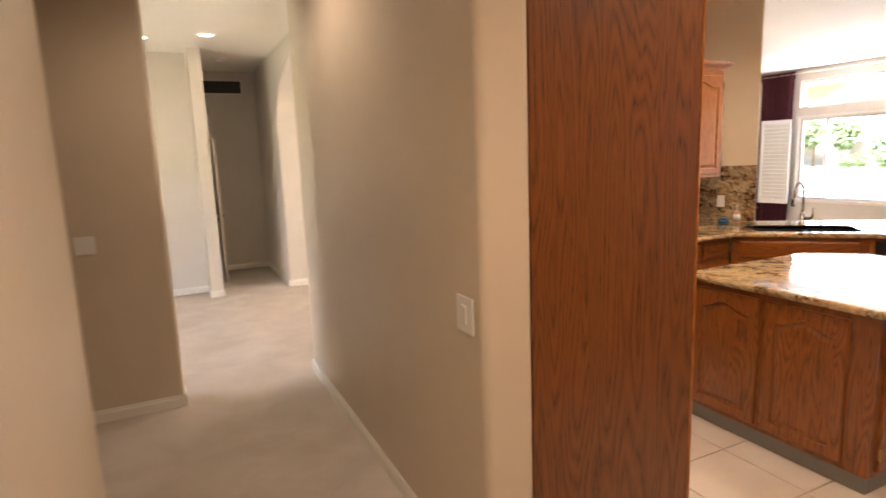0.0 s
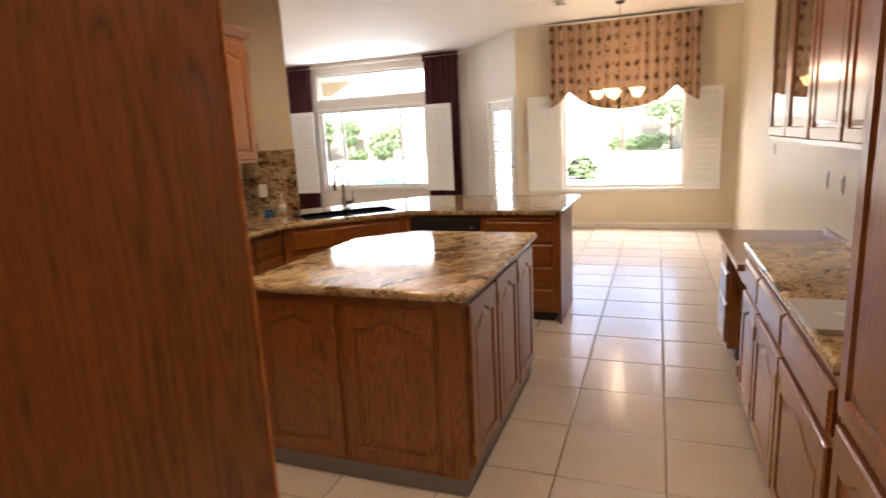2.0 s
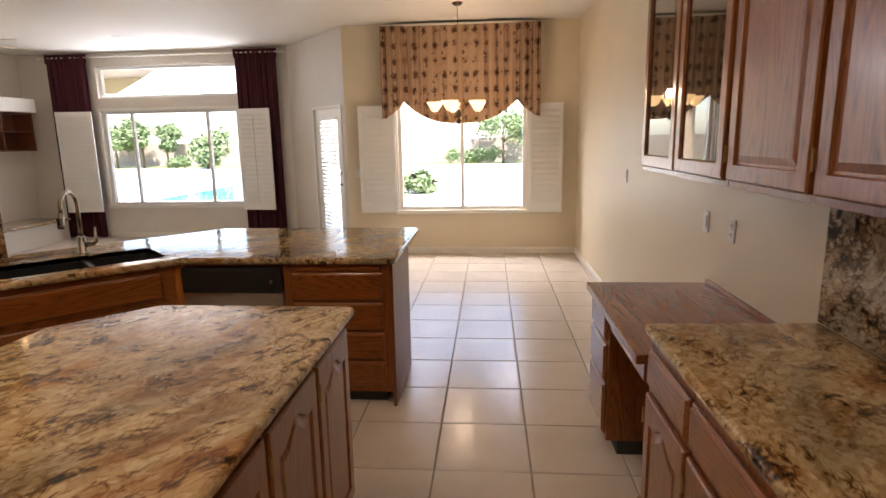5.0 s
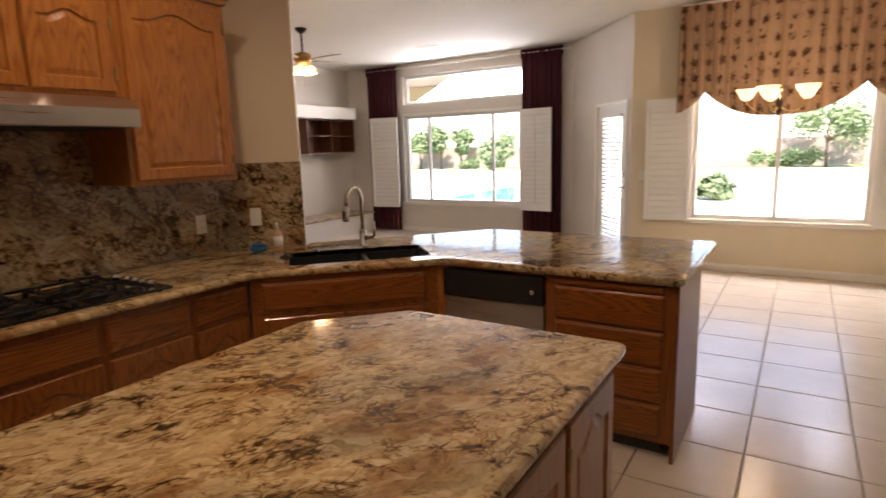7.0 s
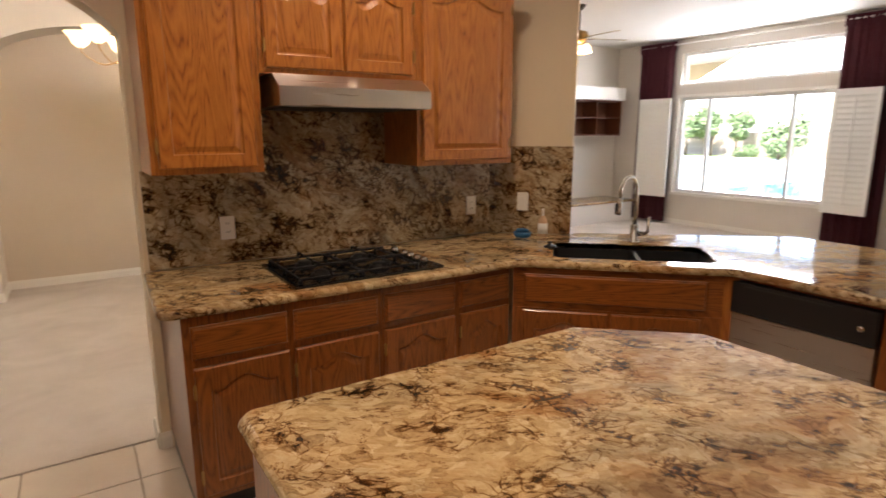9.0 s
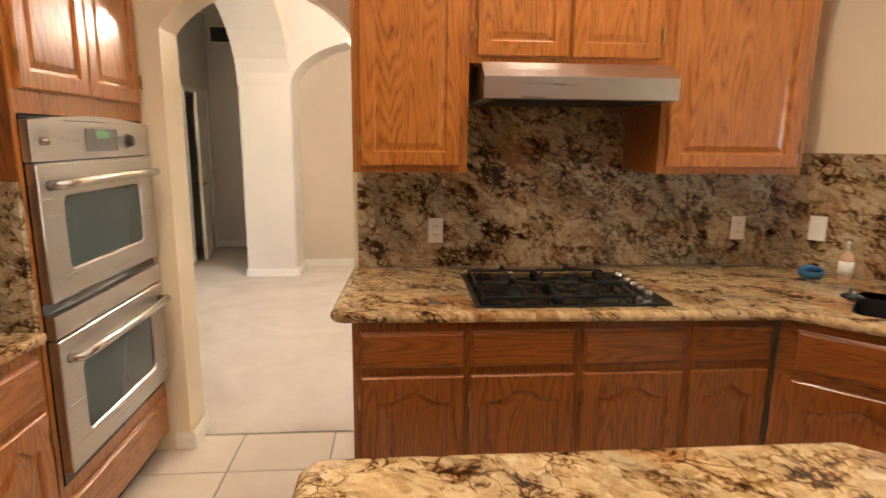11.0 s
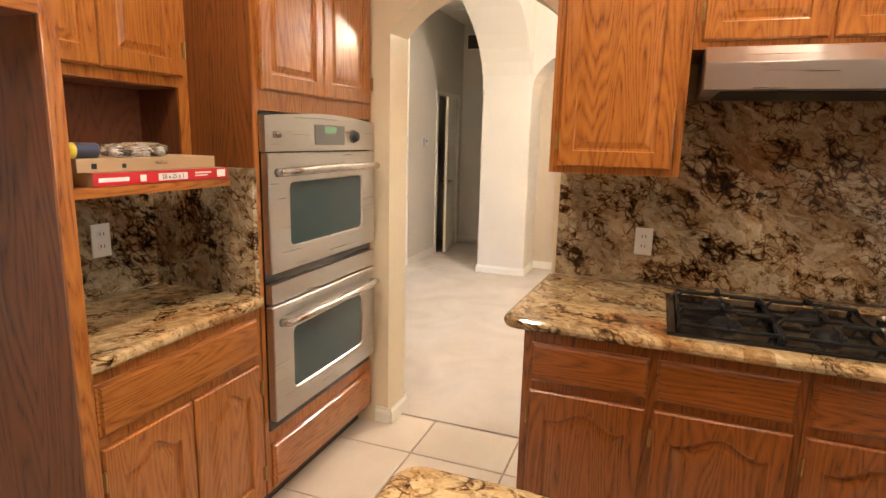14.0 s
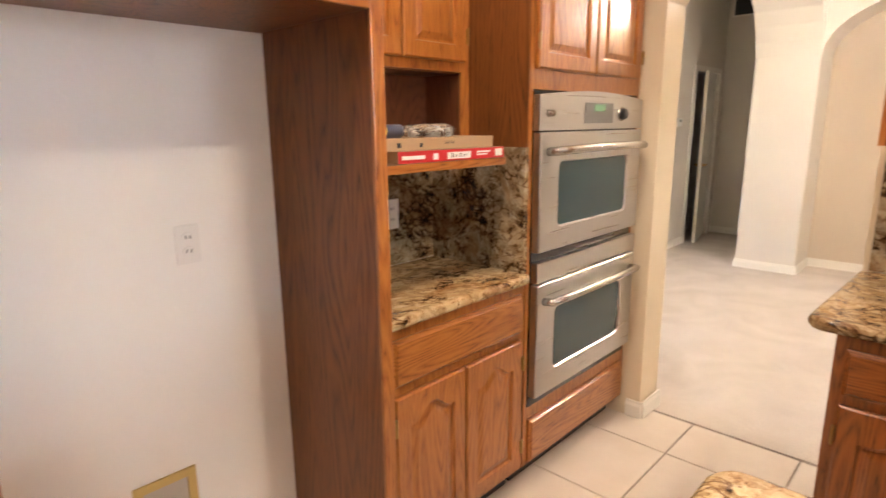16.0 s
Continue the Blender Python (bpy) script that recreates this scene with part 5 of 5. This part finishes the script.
def chandelier(place, arms, radius, drop, label):
    u = thing("chandelier", pose(*place), label, "chandelier")
    part("canopy", lathe([(0.06, 0), (0.06, -0.012), (0.035, -0.03), (0.01, -0.035)], 20), bronze, u, "", True)
    part("stem", tube([(0, 0, -0.03), (0, 0, -drop + 0.05)], 0.004, 8), brass, u)
    part("hub", lathe([(0.008, 0.07), (0.025, 0.03), (0.035, 0.0), (0.022, -0.05), (0.03, -0.08), (0.006, -0.12)], 16, None, (0, 0, -drop)), bronze, u, "", True)
    for k in range(arms):
        q = 2 * math.pi * (k + 0.25) / arms
        cx, cy = math.cos(q), math.sin(q)
        pts = [(cx * radius * s, cy * radius * s, -drop - 0.03 - 0.07 * math.sin(math.pi * s) + 0.03 * s) for s in [i / 8 for i in range(9)]]
        part("arm", tube(pts + [(cx * radius, cy * radius, -drop + 0.03)], 0.005, 8), brass, u, "", True)
        bell_shade(u, cx * radius, cy * radius, -drop + 0.03)
    return u


chandelier((9.1, 1.905, 3.05), 5, 0.27, 1.20, "bronze five-arm chandelier with lit glass shades")
lamp("nook_chandelier_light", 'POINT', (9.1, 1.905, 2.02), 3.5, WARM, 0.05)
chandelier((3.35, 6.8, 3.05), 5, 0.27, 0.93, "bronze dining chandelier with lit glass shades")
lamp("dining_chandelier_light", 'POINT', (3.35, 6.8, 2.30), 8.5, (1.0, 0.87, 0.72), 0.05)
fan = thing("ceiling_fan", pose(8.27, 7.1, 3.05), "bronze ceiling fan with pale blades and lit shades", "ceiling fan")
part("canopy", lathe([(0.07, 0), (0.07, -0.02), (0.03, -0.06)], 20), bronze, fan, "", True)
part("rod", tube([(0, 0, -0.05), (0, 0, -0.30)], 0.012, 8), bronze, fan)
part("motor", lathe([(0.02, -0.28), (0.10, -0.31), (0.12, -0.36), (0.09, -0.42), (0.05, -0.44)], 24), brass, fan, "", True)
blade_mat = oak("pale_fan_blade", (1, 8, 8), (0.42, 0.30, 0.16), (0.52, 0.40, 0.24), (0.6, 0.48, 0.3))
for k in range(5):
    b = part("blade", prism(rounded([(0.17, -0.055), (0.62, -0.07), (0.62, 0.07), (0.17, 0.055)], [0.01, 0.04, 0.04, 0.01]), -0.004, 0.004), blade_mat, fan, "pale wooden blade")
    b.matrix_basis = pose(0, 0, -0.38, 0, 0, 72 * k - 20) @ pose(0, 0, 0, 10, 0, 0)
    a = part("blade_iron", box(0.09, -0.015, -0.004, 0.2, 0.015, 0.002), bronze, fan)
    a.matrix_basis = pose(0, 0, -0.385, 0, 0, 72 * k - 20)
for k in range(4):
    q = math.pi / 2 * k + 0.4
    part("shade", lathe([(0.022, 0.0), (0.05, -0.03), (0.062, -0.07), (0.075, -0.10), (0.072, -0.10), (0.058, -0.07), (0.018, -0.006)], 18, None, (0.10 * math.cos(q), 0.10 * math.sin(q), -0.45)), shade_glow, fan, "lit frosted glass shade", True)
part("pull_chain", tube([(0, 0, -0.44), (0, 0, -0.72)], 0.002, 6), brass, fan)
lamp("fan_light", 'POINT', (8.27, 7.1, 2.42), 5, WARM, 0.05)


def can_light(x, y):
    u = thing("recessed_light", pose(x, y, 3.05), "round recessed ceiling light, lit", "ceiling light", "recessed lights")
    part("trim_ring", lathe([(0.095, 0.0), (0.095, -0.006), (0.075, -0.010), (0.070, -0.002)], 24), trim_paint, u, "", True)
    part("lens", lathe([(0.070, -0.0045), (0.02, -0.006)], 24), can_glow, u, "glowing lens")
    return u


for cx, cy in ((0.93, 7.6), (0.28, 7.9)):
    can_light(cx, cy)
for cx, cy in ((2.7, 1.6), (2.75, 3.2), (4.2, 1.6), (4.2, 3.6)):
    can_light(cx, cy)


def register(name, m, w, h, label):
    u = thing(name, m, label, "vent")
    part("frame", wall_grid([-w / 2, -w / 2 + 0.02, w / 2 - 0.02, w / 2], [-h / 2, -h / 2 + 0.02, h / 2 - 0.02, h / 2], [-0.008, 0.0], lambda x, y, z: abs(x) < w / 2 - 0.02 and abs(y) < h / 2 - 0.02), trim_paint, u)
    part("backing", box(-w / 2 + 0.02, -h / 2 + 0.02, -0.002, w / 2 - 0.02, h / 2 - 0.02, 0), slot_dark, u)
    k = 0
    y = -h / 2 + 0.035
    while y < h / 2 - 0.03:
        part("slat", box(-w / 2 + 0.02, y, -0.007, w / 2 - 0.02, y + 0.008, -0.003), trim_paint, u)
        y += 0.022
    return u


register("ceiling_vent", pose(10.4, 6.6, 3.049, 0, 0, 90), 0.36, 0.16, "white ceiling air register")
register("ceiling_vent", pose(8.7, 2.6, 3.049), 0.36, 0.16, "white ceiling air register")
register("return_air_grille", pose(1.25, 10.199, 2.82, 90), 0.62, 0.22, "dark return air grille high on the wall")
smoke = thing("smoke_detector", pose(1.2, 9.2, 3.05), "round white smoke detector on the ceiling", "smoke detector")
part("housing", lathe([(0.065, 0), (0.065, -0.02), (0.05, -0.035), (0.02, -0.038)], 20), white_plastic, smoke, "", True)

# ---- patio door ----
pd = thing("door_1", DW @ pose(0.10, 0.0, 0), "white glazed patio door with a mini blind, shut", "door", "", "structure")
part("door_frame", wall_grid([0.0, 0.035, 0.905, 0.94], [-0.13, 0.012], [0, 2.025, 2.06], lambda x, y, z: 0.035 < x < 0.905 and z < 2.025), trim_paint, pd)
part("slab", wall_grid([0.04, 0.19, 0.75, 0.90], [-0.06, -0.02], [0.01, 0.22, 1.90, 2.02], lambda x, y, z: 0.19 < x < 0.75 and 0.22 < z < 1.90), trim_paint, pd)
g = part("pane", box(0.18, -0.05, 0.21, 0.76, -0.045, 1.91), glass, pd)
g.visible_shadow = False
sl = None
for k in range(29):
    if sl is None:
        sl = part("blind_slat", box(0.20, -0.025, -0.0012, 0.74, 0.025, 0.0012), shutter_paint, pd)
        o = sl
    else:
        o = new("blind_slat", sl.data)
        o.parent = pd
    o.matrix_basis = pose(0, -0.004, 0.25 + 0.056 * k, 38, 0, 0)
part("blind_head", box(0.18, -0.018, 1.86, 0.76, 0.014, 1.90, 0.003), shutter_paint, pd)
hd = part("door_handle", tube([(0.10, -0.02, 0.96), (0.10, 0.035, 0.96), (0.10, 0.045, 0.96), (0.20, 0.045, 0.955)], [0.022, 0.010, 0.009, 0.007], 10), chrome, pd, "satin metal lever", True)
part("deadbolt", tube([(0.10, -0.02, 1.12), (0.10, 0.012, 1.12)], 0.026, 14), chrome, pd, "round deadbolt")
outlet((10.166, 3.36, 1.12), -90, "switch")

# ---- living room media niche ----
mediaw = thing("wall_shelf_unit", pose(10.1, 9.3, 0), "dark oak wall shelf unit with open shelves", "shelf unit")
part("carcass", wall_grid([0, 0.02, 0.60, 0.62, 1.2, 1.22], [-0.34, -0.02, 0.0], [1.50, 1.52, 1.80, 1.815, 2.08, 2.10], lambda x, y, z: y < -0.02 and (0.02 < x < 0.60 or 0.62 < x < 1.2) and (1.52 < z < 1.80 or 1.815 < z < 2.08)), oak_dark, mediaw)
structure("niche_ledge", box(9.6, 8.9, 2.11, 11.35, 9.299, 2.32), trim_paint, "white plaster ledge over the shelf unit", "ledge")
hearth = thing("raised_hearth", pose(9.3, 8.62, 0), "low raised plaster hearth with a granite top", "hearth")
part("base", box(0, 0, 0.007, 2.05, 0.678, 0.34, 0.004), pale_paint, hearth)
part("top", worktop([(-0.03, -0.03), (2.08, -0.03), (2.08, 0.678), (-0.03, 0.678)], 0.341, 0.38), stone, hearth, "grey-brown granite top")

# ---- hall things ----
outlet((1.324, 2.475, 1.115), -90, "switch", 0.12, 0.13)
outlet((-0.10, 4.949, 1.19), 0, "switch", 0.115)
th = thing("thermostat", pose(0.901, 8.83, 1.45, 0, 0, 90), "small white wall thermostat", "thermostat")
part("housing", box(-0.06, -0.025, -0.045, 0.06, 0, 0.045, 0.006), white_plastic, th)
part("screen", box(-0.03, -0.0265, 0.0, 0.03, -0.025, 0.03), mat("grey_lcd", (0.25, 0.28, 0.24), 0.3), th)
dr = thing("door_2", pose(0.86, 10.015, 0, 0, 0, -78), "white flush door with a brass lever, ajar", "door", "", "structure")
part("slab", box(0.0, -0.018, 0.012, 0.75, 0.018, 2.02, 0.002), trim_paint, dr)
part("door_handle", tube([(0.69, -0.02, 0.95), (0.69, -0.055, 0.95), (0.69, -0.06, 0.95), (0.59, -0.06, 0.95)], [0.026, 0.012, 0.01, 0.008], 10), brass, dr, "brass lever", True)
part("door_handle", tube([(0.69, 0.02, 0.95), (0.69, 0.055, 0.95), (0.69, 0.06, 0.95), (0.59, 0.06, 0.95)], [0.026, 0.012, 0.01, 0.008], 10), brass, dr, "brass lever", True)
structure("door_casing", wall_grid([0.9, 0.915], [9.19, 9.25, 10.02, 10.08], [0.006, 2.03, 2.09], lambda x, y, z: 9.25 < y < 10.02 and z < 2.03), trim_paint, "white door casing", "trim")

# ---- garden ----


def ground_mat(name, a, b, scale):
    m = mat(name, a, 0.9)
    nt, bs_ = nodes_of(m)
    v = coords(nt, (1, 1, 1), False)
    n1 = node(nt, "TexNoise", Scale=scale, Detail=6.0)
    nt.links.new(v, n1.inputs["Vector"])
    r = ramp(nt, n1.outputs["Fac"], ((0.3, a), (0.7, b)))
    nt.links.new(r.outputs[0], bs_.inputs["Base Color"])
    bump(nt, bs_, n1.outputs["Fac"], 0.4, 0.02)
    return m


patio_mat = ground_mat("pale_concrete", (0.60, 0.58, 0.54), (0.68, 0.66, 0.62), 3.0)
lawn_mat = ground_mat("dry_lawn", (0.16, 0.20, 0.06), (0.26, 0.27, 0.11), 9.0)
# fence and leaves are lightened; the garden's washed-out glare is in their colour
fence_mat = ground_mat("weathered_fence_wood", (0.22, 0.18, 0.15), (0.32, 0.27, 0.23), 5.0)
leaf_mat = ground_mat("garden_leaves", (0.11, 0.16, 0.07), (0.18, 0.25, 0.12), 4.0)
bark_mat = ground_mat("bark", (0.08, 0.06, 0.04), (0.14, 0.10, 0.07), 12.0)
stucco = paint("tan_stucco", (0.55, 0.45, 0.33), 0.05, 0.9, 30.0)
structure("ground", prism([(-400, -400), (400, -400), (400, 400), (-400, 400)], -0.6, -0.25), lawn_mat, "sunlit dry garden lawn", "ground")
structure("patio", prism([(10.3, -14), (40.0, -14), (40.0, 34), (11.85, 34), (11.85, 4.7), (10.4, 3.4)], -0.24, -0.08), patio_mat, "pale sunlit concrete patio", "pavement")
structure("patio_cover", box(12.0, 3.6, 2.92, 14.2, 10.5, 3.08), stucco, "tan plastered patio cover", "roof")
structure("eave_beam", box(14.0, 3.6, 2.62, 14.2, 10.5, 2.92), stucco, "tan plastered beam of the patio cover", "beam")
for py in (3.75, 10.35):
    structure("patio_post", box(13.98, py - 0.11, -0.24, 14.2, py + 0.11, 2.62, 0.01), stucco, "tan plastered patio post", "post")
pool_water = mat("pool_water", (0.05, 0.30, 0.42), 0.04)
structure("water_pool", prism(rounded([(18.5, 8.2), (24.5, 8.2), (24.5, 11.6), (18.5, 11.6)], 0.8, 6), -0.2, -0.072), pool_water, "clear blue swimming pool in the patio", "pool")
fence = thing("garden_fence", pose(47.0, -14, -0.25), "weathered brown board fence round the garden", "fence")
bd = None
for k in range(230):
    if bd is None:
        bd = part("board", box(0, 0.004, 0.05, 0.02, 0.256, 1.85), fence_mat, fence)
        o = bd
    else:
        o = new("board", bd.data)
        o.parent = fence
    o.matrix_basis = pose(random.uniform(-0.006, 0.006), 0.26 * k, random.uniform(-0.02, 0.02))
for zz in (0.35, 1.5):
    part("rail", box(0.03, 0, zz, 0.07, 59.8, zz + 0.09), fence_mat, fence)


def foliage(count, blobs, size, rng):
    """Loose clumps of leaf blades scattered through soft balls."""
    bm = bmesh.new()
    for c, r in blobs:
        for _ in range(count):
            d = Vector((rng.gauss(0, 1), rng.gauss(0, 1), rng.gauss(0, 1))).normalized()
            p = Vector(c) + d * r * (rng.random() ** 0.4)
            s = size * rng.uniform(0.6, 1.3)
            a = Vector((rng.gauss(0, 1), rng.gauss(0, 1), rng.gauss(0, 0.6))).normalized()
            b = a.cross(d + Vector((0.1, 0.2, 0.3))).normalized()
            vs = [bm.verts.new(p + a * u * s + b * v * s * 0.45) for u, v in ((-1, 0), (0, -1), (1, 0), (0, 1))]
            bm.faces.new(vs)
    return bm


rng = random.Random(4)
for tx, ty, th_, cr in ((44.5, 0.5, 2.5, 2.3), (45.5, 30.8, 2.3, 1.2), (45.5, 28.6, 2.5, 1.3), (45.5, 26.6, 2.1, 1.1), (38.6, 19.9, 1.6, 1.5)):
    tr = thing("garden_tree", pose(tx, ty, -0.25), "small leafy green garden tree by the fence", "tree", "garden trees")
    part("trunk", tube([(0, 0, 0), (0.04, 0.02, th_ * 0.4), (-0.02, 0.05, th_ * 0.8), (0.05, 0, th_ + 0.4)], [0.10, 0.08, 0.06, 0.03], 9), bark_mat, tr, "", True)
    limbs = [((rng.uniform(-1, 1) * cr * 0.7, rng.uniform(-1, 1) * cr * 0.7, th_ + rng.uniform(-0.5, 0.9)), cr * rng.uniform(0.4, 0.62)) for _ in range(9)]
    for c, r in limbs[:5]:
        part("limb", tube([(0, 0, th_ * 0.6), (c[0] * 0.5, c[1] * 0.5, (th_ * 0.6 + c[2]) / 2 + 0.1), c], [0.05, 0.035, 0.015], 6), bark_mat, tr)
    part("crown", foliage(300, limbs, 0.15, rng), leaf_mat, tr)
for sx, sy, sr in ((45.0, 1.6, 0.9), (45.2, 2.7, 0.8), (45.0, 3.8, 0.85), (20.0, 4.1, 0.7), (43.8, 24.6, 0.8), (43.5, 22.0, 0.7)):
    sh = thing("garden_shrub", pose(sx, sy, -0.25), "low green shrub in the garden", "shrub", "garden shrubs")
    part("foliage", foliage(240, [((rng.uniform(-0.4, 0.4) * sr, rng.uniform(-1, 1) * sr, sr * rng.uniform(0.5, 0.9)), sr * 0.6) for _ in range(5)], 0.10, rng), leaf_mat, sh)

# ---- floor tiles ----
PITCH, X0, Y0 = 0.4615, 4.90, 1.828
tile_floor = tagged(new("tiled_floor"), "square beige ceramic floor tiles with grey joints", "floor", "", "structure")
meshes = {}
ylim0, ylim1 = 0.392, 4.965
for i in range(-8, 15):
    for j in range(-4, 8):
        xa, xb = X0 + PITCH * i + 0.0035, X0 + PITCH * (i + 1) - 0.0035
        ya, yb = Y0 + PITCH * 1.012 * j + 0.0035, Y0 + PITCH * 1.012 * (j + 1) - 0.0035
        xa, xb, ya, yb = max(xa, 1.435), min(xb, 10.168), max(ya, ylim0), min(yb, ylim1)
        if xb - xa < 0.03 or yb - ya < 0.03 or (xa > 6.75 and ya > 3.5):
            continue
        key = (round(xb - xa, 3), round(yb - ya, 3))
        if key not in meshes:
            w, d = xb - xa, yb - ya
            bm = bmesh.new()
            bridge(bm, [[(e, e, z), (w - e, e, z), (w - e, d - e, z), (e, d - e, z)] for e, z in ((0, -0.011), (0, -0.003), (0.0025, -0.0005), (0.006, 0.0))], False, True)
            o = part("tile", bm, tile_mat, tile_floor)
            meshes[key] = o.data
        else:
            o = new("tile", meshes[key])
            o.parent = tile_floor
        o.matrix_basis = pose(xa, ya, random.uniform(-0.0006, 0.0003))
